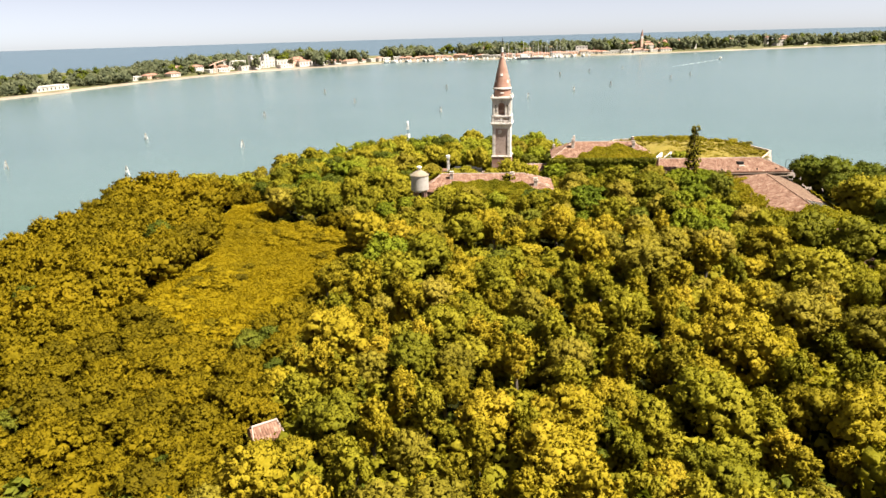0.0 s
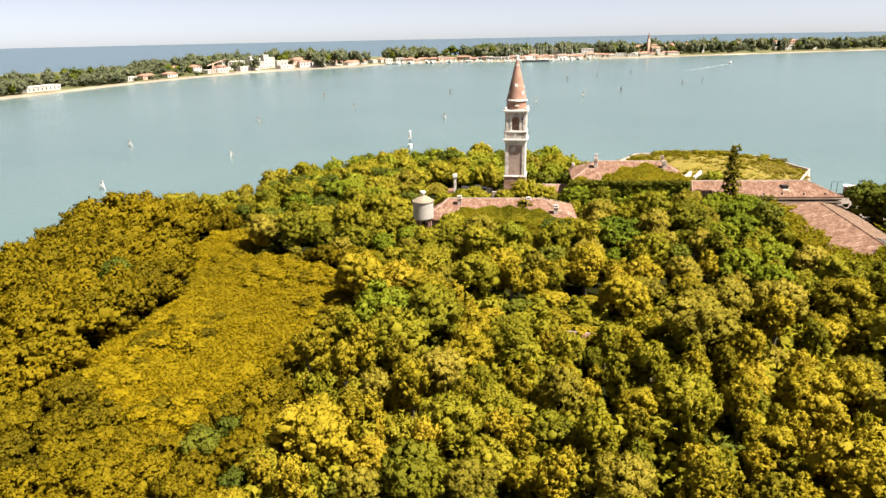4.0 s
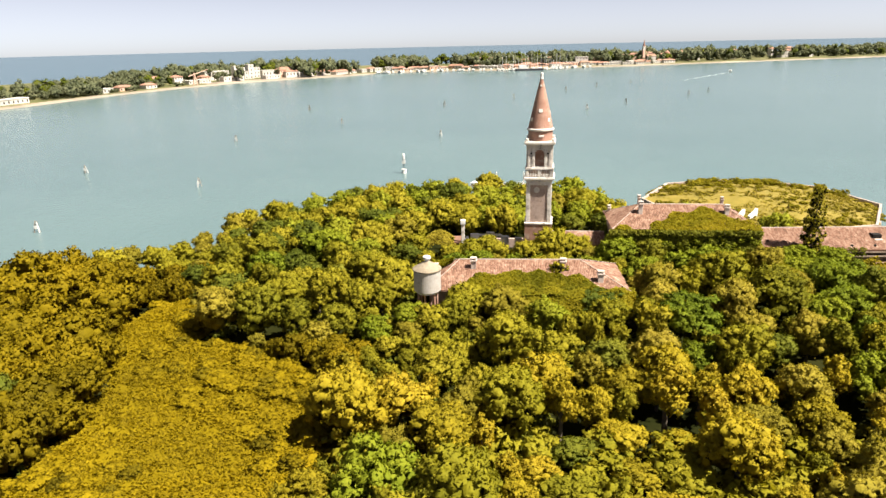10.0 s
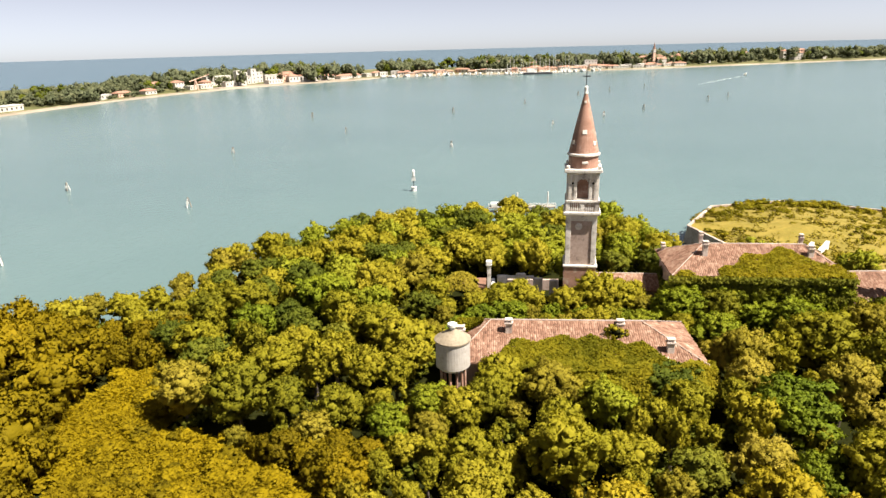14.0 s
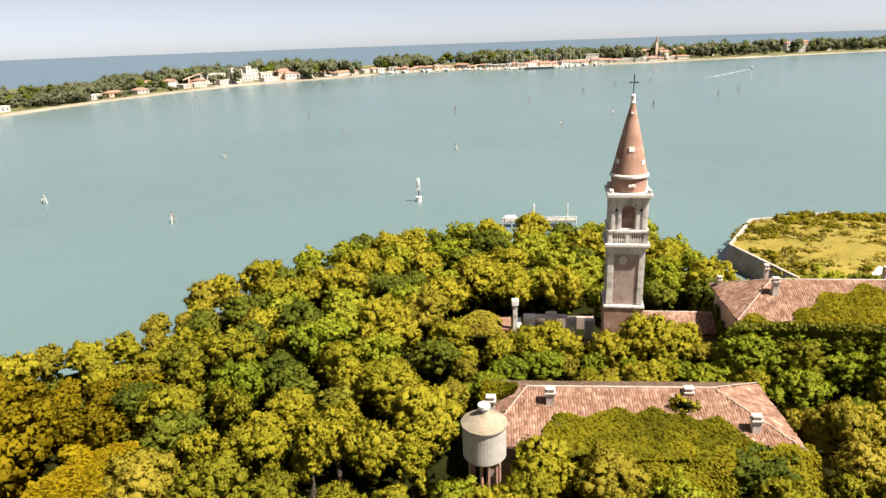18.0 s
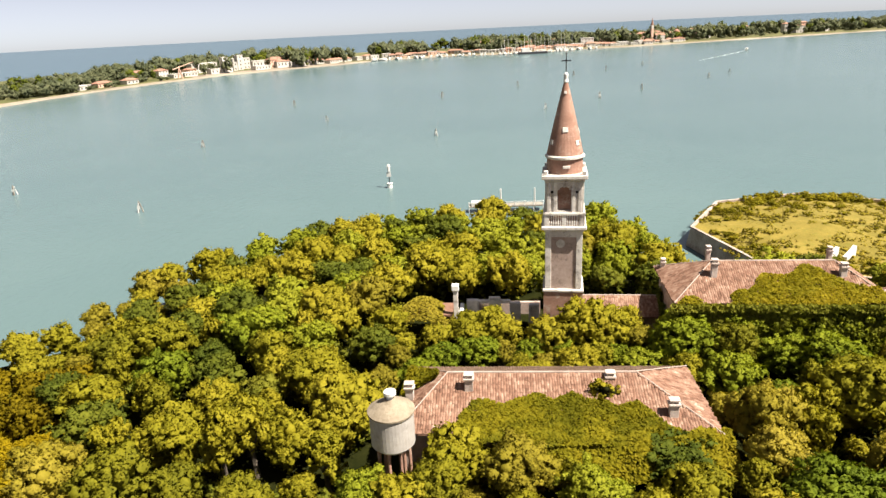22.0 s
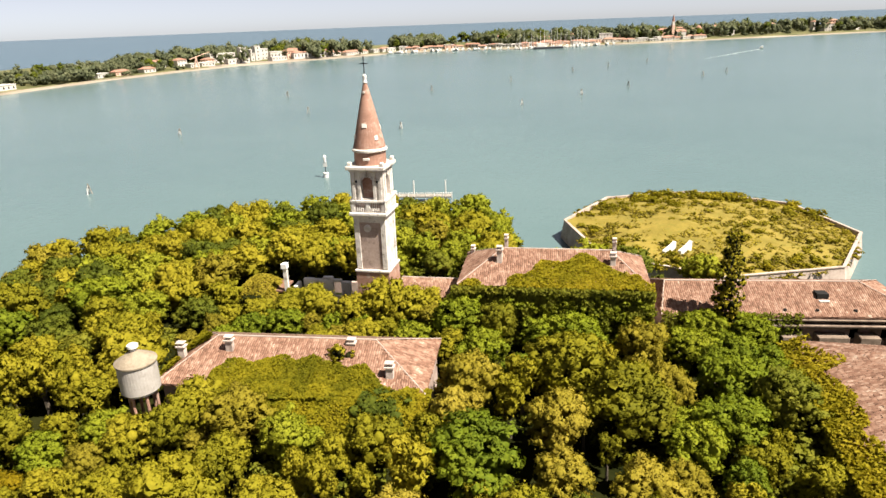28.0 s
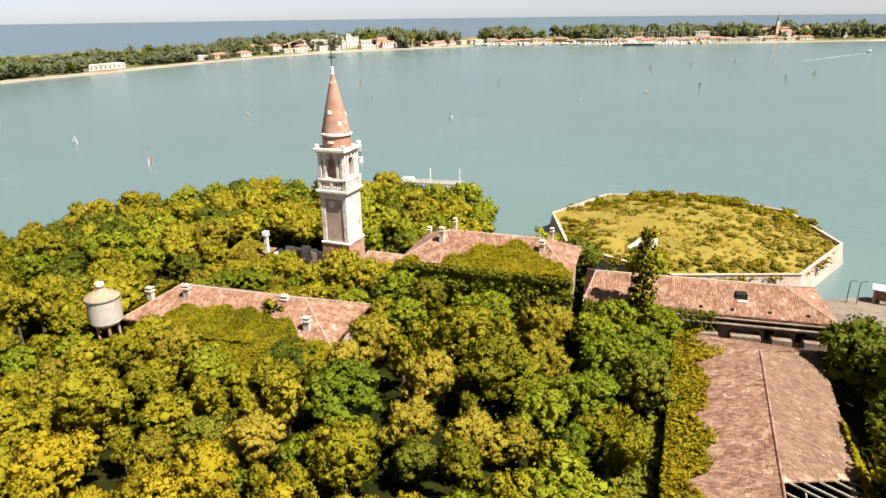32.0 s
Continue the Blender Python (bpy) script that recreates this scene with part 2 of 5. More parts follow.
M_IRON = mat("dark_iron", (0.03, 0.03, 0.035), 0.6)[0]
# Near-black faces paint in the darkness inside holes, hatch, vents and windows.
M_DARK = mat("dark_opening", (0.012, 0.011, 0.01), 0.9)[0]
M_TANK = two_scale("tank_plaster", (0.3, 0.27, 0.24), (0.41, 0.375, 0.34), 0.5, 3.0, stain=(0.28, 0.25, 0.22))
M_TANK_TOP = two_scale("tank_lid", (0.19, 0.15, 0.105), (0.28, 0.23, 0.165), 0.8, 4.0, stain=(0.15, 0.12, 0.08))
M_TIMBER = two_scale("weathered_timber", (0.13, 0.115, 0.095), (0.3, 0.27, 0.23), 1.0, 8.0)
M_WHITE = two_scale("white_paint", (0.5, 0.48, 0.45), (0.68, 0.66, 0.62), 0.5, 4.0, bump=0.05)
M_PAVING = two_scale("quay_paving", (0.11, 0.085, 0.068), (0.2, 0.16, 0.132), 0.3, 2.5, stain=(0.09, 0.075, 0.06))
M_WALL_PALE = two_scale("pale_house_wall", (0.4, 0.37, 0.33), (0.55, 0.51, 0.465), 0.05, 1.0)
M_WALL_ROSE = two_scale("rose_house_wall", (0.5, 0.3, 0.22), (0.62, 0.42, 0.32), 0.05, 1.0)
M_ROOF_FAR = two_scale("far_tile_roof", (0.2, 0.1, 0.07), (0.34, 0.19, 0.13), 0.1, 1.0)
M_FOAM = two_scale("foam", (0.16, 0.2, 0.19), (0.4, 0.43, 0.42), 0.1, 0.8)
M_TURF = two_scale("dry_turf", (0.13, 0.1, 0.012), (0.235, 0.172, 0.03), 0.18, 2.5, stain=(0.13, 0.12, 0.016), bump=0.8, bump_scale=3.0)
M_FAR_LAND = two_scale("far_scrub_ground", (0.05, 0.06, 0.015), (0.16, 0.14, 0.06), 0.03, 0.4)

# ---- helpers for meshes ----
rng = np.random.default_rng(7)


def quads_mesh(name, verts, faces, material, smooth=False):
    """A mesh from numpy arrays: verts (n, 3), faces (m, 3 or 4)."""
    me = bpy.data.meshes.new(name)
    k = faces.shape[1]
    me.vertices.add(len(verts))
    me.vertices.foreach_set("co", np.ascontiguousarray(verts, dtype=np.float32).ravel())
    me.loops.add(len(faces) * k)
    me.loops.foreach_set("vertex_index", np.ascontiguousarray(faces, dtype=np.int32).ravel())
    me.polygons.add(len(faces))
    me.polygons.foreach_set("loop_start", np.arange(0, len(faces) * k, k, dtype=np.int32))
    me.materials.append(material)
    me.update(calc_edges=True)
    if smooth:
        me.polygons.foreach_set("use_smooth", np.ones(len(faces), dtype=bool))
    return me


def bm_mesh(name, bm, material):
    me = bpy.data.meshes.new(name)
    bmesh.ops.recalc_face_normals(bm, faces=bm.faces)
    bm.to_mesh(me)
    bm.free()
    me.materials.append(material)
    return me


def part(name, bm, material, parent, label=""):
    ob = new(name, bm_mesh(name, bm, material) if isinstance(bm, bmesh.types.BMesh) else bm)
    ob.parent = parent
    return tagged(ob, label)


def thing(name, label, category, m=None, group="", kind=""):
    ob = new(name)
    ob.empty_display_size = 0.3
    if m is not None:
        ob.matrix_world = m
    return tagged(ob, label, category, group, kind)


def box(bm, x0, x1, y0, y1, z0, z1):
    v = [bm.verts.new((x, y, z)) for z in (z0, z1) for x, y in ((x0, y0), (x1, y0), (x1, y1), (x0, y1))]
    for f in ((0, 3, 2, 1), (4, 5, 6, 7), (0, 1, 5, 4), (1, 2, 6, 5), (2, 3, 7, 6), (3, 0, 4, 7)):
        bm.faces.new([v[i] for i in f])
    return bm


def boxes(*dims):
    bm = bmesh.new()
    for d in dims:
        box(bm, *d)
    return bm


def bevelled(bm, w=0.04):
    bmesh.ops.bevel(bm, geom=bm.edges[:], offset=w, segments=1, affect="EDGES")
    return bm


def lathe(profile, seg=24, turn=0.0, bm=None, at=(0, 0)):
    """A turned solid from (radius, z) pairs."""
    bm = bm or bmesh.new()
    rings = []
    for r, z in profile:
        rings.append([bm.verts.new((at[0] + r * math.cos(turn + 2 * math.pi * i / seg), at[1] + r * math.sin(turn + 2 * math.pi * i / seg), z)) for i in range(seg)])
    for a, b in zip(rings, rings[1:]):
        for i in range(seg):
            bm.faces.new((a[i], a[(i + 1) % seg], b[(i + 1) % seg], b[i]))
    bm.faces.new(rings[0][::-1])
    bm.faces.new(rings[-1])
    return bm


def rod(bm, a, b, r0, r1=None, seg=6):
    a, b = Vector(a), Vector(b)
    r1 = r0 if r1 is None else r1
    d = (b - a).normalized()
    u = d.orthogonal().normalized()
    w = d.cross(u)
    A, B = ([bm.verts.new(p + (u * math.cos(t) + w * math.sin(t)) * r) for t in [2 * math.pi * i / seg for i in range(seg)]] for p, r in ((a, r0), (b, r1)))
    for i in range(seg):
        bm.faces.new((A[i], A[(i + 1) % seg], B[(i + 1) % seg], B[i]))
    bm.faces.new(A[::-1])
    bm.faces.new(B)
    return bm


def leaves(centres, normals, size):
    """Pointed, slightly bent leaf quads: arrays of verts and faces."""
    n = len(centres)
    nrm = normals / (np.linalg.norm(normals, axis=1, keepdims=True) + 1e-9)
    t = np.cross(nrm, rng.normal(size=(n, 3)))
    t /= np.linalg.norm(t, axis=1, keepdims=True) + 1e-9
    b = np.cross(nrm, t)
    s = (size * rng.uniform(0.65, 1.3, n))[:, None]
    bend = nrm * s * 0.22
    v = np.stack([centres - t * s - bend, centres - b * s * 0.62 + bend * 0.4, centres + t * s - bend, centres + b * s * 0.62 + bend * 0.4], axis=1).reshape(-1, 3)
    return v, np.arange(4 * n).reshape(-1, 4)


ICO = bmesh.new()
bmesh.ops.create_icosphere(ICO, subdivisions=1, radius=1)
ICO_V = np.array([v.co[:] for v in ICO.verts])
ICO_F = np.array([[v.index for v in f.verts] for f in ICO.faces])
ICO.free()


# a twelve-sided leaf clump, as quads
BALL_V = np.array([(x, y, z) for x in (-1, 1) for y in (-1, 1) for z in (-1, 1)] + [(2, 0, 0), (-2, 0, 0), (0, 2, 0), (0, -2, 0), (0, 0, 2), (0, 0, -2)], float)
BALL_F = []
for i in range(8, 14):
    for j in range(i + 1, 14):
        if BALL_V[i] @ BALL_V[j] == 0:
            s = [k for k in range(8) if BALL_V[k] @ BALL_V[i] > 0 and BALL_V[k] @ BALL_V[j] > 0]
            q = [i, s[0], j, s[1]]
            n = np.cross(BALL_V[q[1]] - BALL_V[q[0]], BALL_V[q[2]] - BALL_V[q[0]])
            BALL_F.append(q if n @ (BALL_V[i] + BALL_V[j]) > 0 else q[::-1])
BALL_F = np.array(BALL_F)
CUBE_V = BALL_V[:8] / 3 ** 0.5
CUBE_F = np.array([(0, 1, 3, 2), (4, 6, 7, 5), (0, 4, 5, 1), (2, 3, 7, 6), (0, 2, 6, 4), (1, 5, 7, 3)])
BALL_V = BALL_V / np.linalg.norm(BALL_V, axis=1, keepdims=True)


def crown_arrays(rx, rz, lobes, count, size, lobe_r=(0.3, 0.5), clump_r=(0.26, 0.5), per=16, flat=0.85, up=0.4, cores=12, rough=False):
    """A crown of lobes on an ellipsoid, each lobe covered with rounded leaf clumps: small leaves on a leafy body. Centre at the origin."""
    d = rng.normal(size=(lobes, 3))
    d /= np.linalg.norm(d, axis=1, keepdims=True)
    d[:, 2] = np.where(d[:, 2] < -0.35, -d[:, 2], d[:, 2])
    lr = rng.uniform(*lobe_r, lobes)
    c = d * np.array([rx, rx, rz]) * rng.uniform(0.42, 0.72, (lobes, 1))
    c = np.vstack([c, [[0, 0, 0]]])
    lr = np.append(lr, 0.62) * rx
    want = max(4, int(count * 1.1) // per)
    tries = want * 3
    pick = rng.choice(lobes + 1, tries, p=lr ** 2 / (lr ** 2).sum())
    e = rng.normal(size=(tries, 3))
    e[:, 2] += up
    e /= np.linalg.norm(e, axis=1, keepdims=True)
    pos = c[pick] + e * (lr[pick] * rng.uniform(0.7, 1.12, tries))[:, None]
    gap = np.linalg.norm(pos[:, None, :] - c[None], axis=2) / lr[None]
    keep = np.flatnonzero(gap.min(axis=1) > 0.7)[:want]
    pos, e, cr = pos[keep], e[keep], (lr[pick[keep]] * rng.uniform(*clump_r, len(keep)))
    n = len(pos)
    squash = np.array([1, 1, flat])
    ball, faces = (CUBE_V, CUBE_F) if rough else (BALL_V, BALL_F)
    body = ball[None] * (cr[:, None, None] * squash) * rng.uniform(0.6, 1.02, (n, len(ball), 1)) + pos[:, None]
    body_n = 0.6 * ball[None] + 0.6 * e[:, None] + rng.normal(size=(n, len(ball), 3)) * 0.3
    mid, out, rad = np.repeat(pos, per, axis=0), np.repeat(e, per, axis=0), np.repeat(cr, per)
    g = rng.normal(size=mid.shape) + out * 0.7 + np.array([0, 0, 0.3])
    g /= np.linalg.norm(g, axis=1, keepdims=True)
    at = mid + g * squash * (rad * rng.uniform(0.7, 1.45, len(mid)))[:, None]
    lv, lf = leaves(at, g + rng.normal(size=g.shape) * 0.6, size)
    # leaves are shaded as the rounded clumps that they make up
    ln = np.repeat(0.7 * g + 0.6 * out + rng.normal(size=g.shape) * 0.3, 4, axis=0)
    bf = (faces[None] + (np.arange(n) * len(ball))[:, None, None]).reshape(-1, 4)
    v = np.vstack([lv, body.reshape(-1, 3)])
    f = np.vstack([lf, bf + len(lv)])
    nrm = np.vstack([ln, body_n.reshape(-1, 3)])
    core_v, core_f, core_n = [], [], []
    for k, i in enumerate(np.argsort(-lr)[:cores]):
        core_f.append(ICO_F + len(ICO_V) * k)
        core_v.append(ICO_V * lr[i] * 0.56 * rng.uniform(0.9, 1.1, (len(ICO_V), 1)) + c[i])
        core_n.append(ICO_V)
    return v, f, nrm, np.vstack(core_v), np.vstack(core_f), np.vstack(core_n)


def set_normals(me, nrm):
    """Rounded shading normals for leaf cards."""
    nrm = nrm / (np.linalg.norm(nrm, axis=1, keepdims=True) + 1e-9)
    at = me.attributes.new("custom_normal", "FLOAT_VECTOR", "POINT")
    at.data.foreach_set("vector", nrm.astype(np.float32).ravel())
    me.update()


def crown_mesh(name, arrays, material, core=None):
    v, f, nrm, cv, cf, cn = arrays
    allv = np.vstack([v, cv])
    me = bpy.data.meshes.new(name)
    nq, nt = len(f), len(cf)
    me.vertices.add(len(allv))
    me.vertices.foreach_set("co", allv.astype(np.float32).ravel())
    idx = np.concatenate([f.ravel(), (cf + len(v)).ravel()]).astype(np.int32)
    me.loops.add(len(idx))
    me.loops.foreach_set("vertex_index", idx)
    me.polygons.add(nq + nt)
    me.polygons.foreach_set("loop_start", np.concatenate([np.arange(0, nq * 4, 4), nq * 4 + np.arange(0, nt * 3, 3)]).astype(np.int32))
    me.materials.append(material)
    me.materials.append(core or M_SHADED_TWIGS)
    me.polygons.foreach_set("material_index", np.repeat([0, 1], [nq, nt]).astype(np.int32))
    me.update(calc_edges=True)
    set_normals(me, np.vstack([nrm, cn]))
    return me


class Heap:
    """Gathers many crowns into one mesh of kind stuff."""

    def __init__(self):
        self.v, self.q, self.nv, self.cv, self.ct, self.nc, self.n, self.m = [], [], [], [], [], [], 0, 0

    def add(self, arrays, scale, turn, at):
        v, f, nv, cv, cf, nc = arrays
        c, s = math.cos(turn), math.sin(turn)
        rot = np.array([[c, s, 0], [-s, c, 0], [0, 0, 1]])
        self.v.append((v * scale) @ rot + at)
        self.nv.append(nv @ rot)
        self.q.append(f + self.n)
        self.n += len(v)
        self.cv.append((cv * scale) @ rot + at)
        self.nc.append(nc @ rot)
        self.ct.append(cf + self.m)
        self.m += len(cv)

    def build(self, name, material, label, category, core=None):
        me = crown_mesh(name, tuple(np.vstack(a) for a in (self.v, self.q, self.nv, self.cv, self.ct, self.nc)), material, core)
        return tagged(new(name, me), label, category, kind="stuff")



# ---- water and ground ----
GROUND = 1.5


def sea():
    bm = bmesh.new()
    radii = [0, 120, 260, 500, 900, 1600, 2800, 4900]
    rings = [[bm.verts.new((20 + r * math.cos(a), 90 + r * math.sin(a), 0)) for a in [2 * math.pi * i / 64 for i in range(64)]] for r in radii[1:]]
    mid = bm.verts.new((20, 90, 0))
    for i in range(64):
        bm.faces.new((mid, rings[0][i], rings[0][(i + 1) % 64]))
        for a, b in zip(rings, rings[1:]):
            bm.faces.new((a[i], b[i], b[(i + 1) % 64], a[(i + 1) % 64]))
    tagged(new("water", bm_mesh("water", bm, M_WATER)), "calm grey-green lagoon water reaching the horizon", "water", kind="structure")


def slab(name, outline, z0, z1, material, label, category, kind="structure", inset=1.5):
    """A piece of land: a bank that slopes in from the waterline to a flat top."""
    bm = bmesh.new()
    cx = sum(p[0] for p in outline) / len(outline)
    cy = sum(p[1] for p in outline) / len(outline)
    low = [bm.verts.new((x, y, z0)) for x, y in outline]
    top = []
    for x, y in outline:
        d = math.hypot(x - cx, y - cy)
        k = max(0.0, 1 - inset / d)
        top.append(bm.verts.new((cx + (x - cx) * k, cy + (y - cy) * k, z1)))
    n = len(outline)
    for i in range(n):
        bm.faces.new((low[i], low[(i + 1) % n], top[(i + 1) % n], top[i]))
    bm.faces.new(top)
    return tagged(new(name, bm_mesh(name, bm, material)), label, category, kind=kind)


sea()
ISLAND = [(-78, -70), (-80, 60), (-78, 118), (-73, 146), (-64, 157), (-55, 163), (-51, 176), (-44, 187), (-34, 196), (-22, 203), (-6, 207), (12, 206), (23, 197),
          (27, 176), (44, 174), (62, 171), (78, 171), (96, 166), (112, 140), (116, 80), (112, -70)]
slab("ground", ISLAND, -0.5, GROUND, M_EARTH, "overgrown earth of the low island, blackened as shade between trees", "ground")

# ---- roofs ----


def slope_tiles(bm_v, bm_f, eave_a, eave_b, ridge_a, ridge_b, holes=(), pitch=0.24, row=0.42):
    """Half-round cover tiles over a slope (eave from a to b, ridge above it), as loose tiles in rows."""
    ea, eb, ra, rb = (np.array(p, float) for p in (eave_a, eave_b, ridge_a, ridge_b))
    up = ((ra + rb) - (ea + eb)) / 2
    along = eb - ea
    width = np.linalg.norm(along)
    along = along / width
    up = up - along * (up @ along)
    length = np.linalg.norm(up)
    up = up / length
    nrm = np.cross(along, up)
    if nrm[2] < 0:
        nrm = -nrm
    ua, ub = (ra - ea) @ along, (rb - ea) @ along
    r = pitch * 0.5
    for j in range(int(length / row)):
        s0, s1 = j * row, (j + 1) * row + 0.06
        k = (s0 + row / 2) / length
        lo, hi = ua * k, width + (ub - width) * k
        for i in range(int(lo / pitch), int(hi / pitch)):
            c = (i + 0.5) * pitch
            if any(h(c, s0) for h in holes):
                continue
            if rng.random() < 0.012:
                continue
            dx, dz, ds = rng.normal(0, 0.022), abs(rng.normal(0, 0.01)), rng.normal(0, 0.06)
            base = len(bm_v)
            for s, lift, rr in ((s0 + ds, 0.006, r * 0.94), (s1 + ds, 0.0, r * 0.94)):
                for a in (-1.0, -0.5, 0.5, 1.0):
                    x = c + dx + a * rr
                    h = (0.05 if abs(a) < 0.6 else 0.0) + lift + dz
                    bm_v.append(ea + along * x + up * s + nrm * h)
            for q in range(3):
                bm_f.append((base + q, base + q + 1, base + q + 5, base + q + 4))


def hip_roof(owner, x0, x1, y0, y1, ze, zr, rx0, rx1, yr=None, material=None, skip=(), holes_front=(), cap_label="pale mortar ridge line", back=None):
    """A hipped tile roof in the owner's frame: deck, tiles of each slope, ridge and hip caps."""
    material = material or M_TILE
    yr = (y0 + y1) / 2 if yr is None else yr
    E = [(x0, y0, ze), (x1, y0, ze), (x1, y1, ze), (x0, y1, ze)]
    RA, RB = (rx0, yr, zr), (rx1, yr, zr)
    bm = bmesh.new()
    v = [bm.verts.new(p) for p in E + [RA, RB]]
    low = [bm.verts.new((p[0], p[1], p[2] - 0.22)) for p in E]
    faces = [(v[0], v[1], v[5], v[4]), (v[2], v[3], v[4], v[5]), (v[1], v[2], v[5]), (v[3], v[0], v[4])]
    for f in faces:
        bm.faces.new(f)
    for i in range(4):
        bm.faces.new((low[i], low[(i + 1) % 4], v[(i + 1) % 4], v[i]))
    bm.faces.new(low)
    deck = part("roof", bm, material, owner)
    for name, (a, b, c, d), holes in (("front", (E[0], E[1], RA, RB), holes_front), ("back", (E[2], E[3], RB, RA), ()), ("side", (E[1], E[2], RB, RB), ()), ("side", (E[3], E[0], RA, RA), ())):
        if name in skip:
            continue
        V, F = [], []
        slope_tiles(V, F, a, b, c, d, holes)
        if F:
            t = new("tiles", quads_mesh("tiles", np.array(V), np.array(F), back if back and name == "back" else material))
            t.parent = deck
            tagged(t, kind="stuff")
    bm = bmesh.new()
    rod(bm, RA, RB, 0.11, seg=8)
    part("ridge_cap", bm, M_MORTAR, deck, cap_label)
    for a, b in ((E[0], RA), (E[3], RA), (E[1], RB), (E[2], RB)):
        bm = bmesh.new()
        rod(bm, Vector(a) + Vector((0, 0, 0.05)), Vector(b) + Vector((0, 0, 0.05)), 0.07, seg=6)
        part("hip_cap", bm, M_MORTAR, deck)
    return deck


def walls(owner, x0, x1, y0, y1, z0, z1, material, openings=(), t=0.45):
    """Four walls with real window openings: openings are (side, centre, sill, width, height)."""
    for side, a, b, fixed, sign in (("front", x0, x1, y0, 1), ("back", x0, x1, y1, -1), ("left", y0 + t, y1 - t, x0, 1), ("right", y0 + t, y1 - t, x1, -1)):
        holes = sorted((c - w / 2, c + w / 2, s, s + h) for sd, c, s, w, h in openings if sd == side)
        bm = bmesh.new()

        def put(u0, u1, w0, w1):
            if u1 - u0 < 0.01 or w1 - w0 < 0.01:
                return
            d0, d1 = (fixed, fixed + sign * t)
            d0, d1 = min(d0, d1), max(d0, d1)
            if side in ("front", "back"):
                box(bm, u0, u1, d0, d1, w0, w1)
            else:
                box(bm, d0, d1, u0, u1, w0, w1)
        u = a
        for h0, h1, s, top in holes:
            put(u, h0, z0, z1)
            put(h0, h1, z0, s)
            put(h0, h1, top, z1)
            u = h1
        put(u, b, z0, z1)
        bmesh.ops.remove_doubles(bm, verts=bm.verts[:], dist=0.002)
        part("wall", bm, material, owner)


def chimney(owner, x, y, z0, z1, w=0.75, d=0.6):
    """A plastered stack with a capped head."""
    st = part("chimney", bevelled(boxes((x - w / 2, x + w / 2, y - d / 2, y + d / 2, z0, z1 - 0.55)), 0.03), M_STACK, owner, "pale plastered chimney stack")
    part("cap", bevelled(boxes((x - w * 0.66, x + w * 0.66, y - d * 0.68, y + d * 0.68, z1 - 0.55, z1 - 0.38), (x - w * 0.42, x + w * 0.42, y - d * 0.42, y + d * 0.42, z1 - 0.38, z1 - 0.1), (x - w * 0.6, x + w * 0.6, y - d * 0.6, y + d * 0.6, z1 - 0.1, z1)), 0.02), M_STACK, st)
    return st


def ivy_sheet(name, owner, fn, count, size, label, material=None):
    """A skin of ivy leaves over a surface given by fn(u, v) -> point, normal."""
    uv = rng.random((count, 2))
    pts, nrm = [], []
    for u, w in uv:
        r = fn(u, w)
        if r is None:
            continue
        pts.append(r[0])
        nrm.append(r[1])
    v, f = leaves(np.array(pts), np.array(nrm) + rng.normal(size=(len(pts), 3)) * 0.45, size)
    ob = new(name, quads_mesh(name, v, f, material or M_IVY))
    ob.parent = owner
    return tagged(ob, label, kind="stuff")


# ---- long house beside the water tank ----
long_house = thing("long_house", "long low abandoned house, its tile roof half under ivy", "house", pose(0, 0, 0, 0, 0, -1.5))
walls(long_house, -12.8, 13.5, 135.5, 145.6, GROUND - 0.3, 6.45, M_PLASTER, [("front", x, 3.0, 1.1, 1.7) for x in (-10, -6, -2, 2, 6, 10)] + [("left", 140, 3, 1.0, 1.6), ("left", 144, 3, 1.0, 1.6)])
# The back slope takes the darker tile tone.
hip_roof(long_house, -13.3, 14.0, 134.9, 146.2, 6.5, 8.9, -9.0, 8.0, yr=141.0, back=M_TILE_DULL)
for x, y, z in ((-7.0, 139.2, 9.8), (-12.4, 139.2, 8.9), (10.3, 136.7, 8.8), (5.6, 140.4, 9.3)):
    chimney(long_house, x, y, 6.2, z)


def roof_skin(x0, x1, s0, s1, y0, ye, ze, zr, yr, edge):
    def fn(u, w):
        x = x0 + (x1 - x0) * u
        k = s0 + (s1 - s0) * w
        if k > edge(u):
            return None
        y = y0 + (yr - y0) * k
        z = ze + (zr - ze) * max(k, -0.1) + 0.16 + 0.5 * abs(noise.noise(Vector((x * 0.7, y * 0.7, 3)))) * (1 - k * 0.5)
        return (x, y, z), (0, -0.35, 1)
    return fn


ivy_sheet("roof_ivy", long_house, roof_skin(-7.8, 10.2, -0.25, 1.0, 134.9, 134.9, 6.5, 8.9, 141.0, lambda u: 0.56 + 0.3 * noise.noise(Vector((u * 7, 1.3, 0))) - 0.5 * max(0, abs(u - 0.5) - 0.36) / 0.14), 16000, 0.2, "dense ivy spread over the lower roof slope")
ivy_sheet("end_ivy", long_house, lambda u, w: ((-13.4 + 3.4 * w * 1.02, 136.2 + 9.5 * u + (140.7 - 136.2 - 9.5 * u) * w * 0.9, 6.7 + 2.0 * w + 0.4 * rng.random()), (-0.5, 0, 1)) if u > 0.45 or w < 0.25 else None, 3600, 0.2, "ivy over the hipped end")

ivy_sheet("front_ivy", long_house, lambda u, w: ((-5.0 + 19.5 * u, 135.4 - 4.2 * w, 6.75 - 2.6 * w * w + 0.7 * noise.noise(Vector((u * 9, w * 3, 7))) + 0.2 * rng.random()), (0, -0.5, 1)), 9000, 0.21, "ivy falling from the eaves to the bushes")

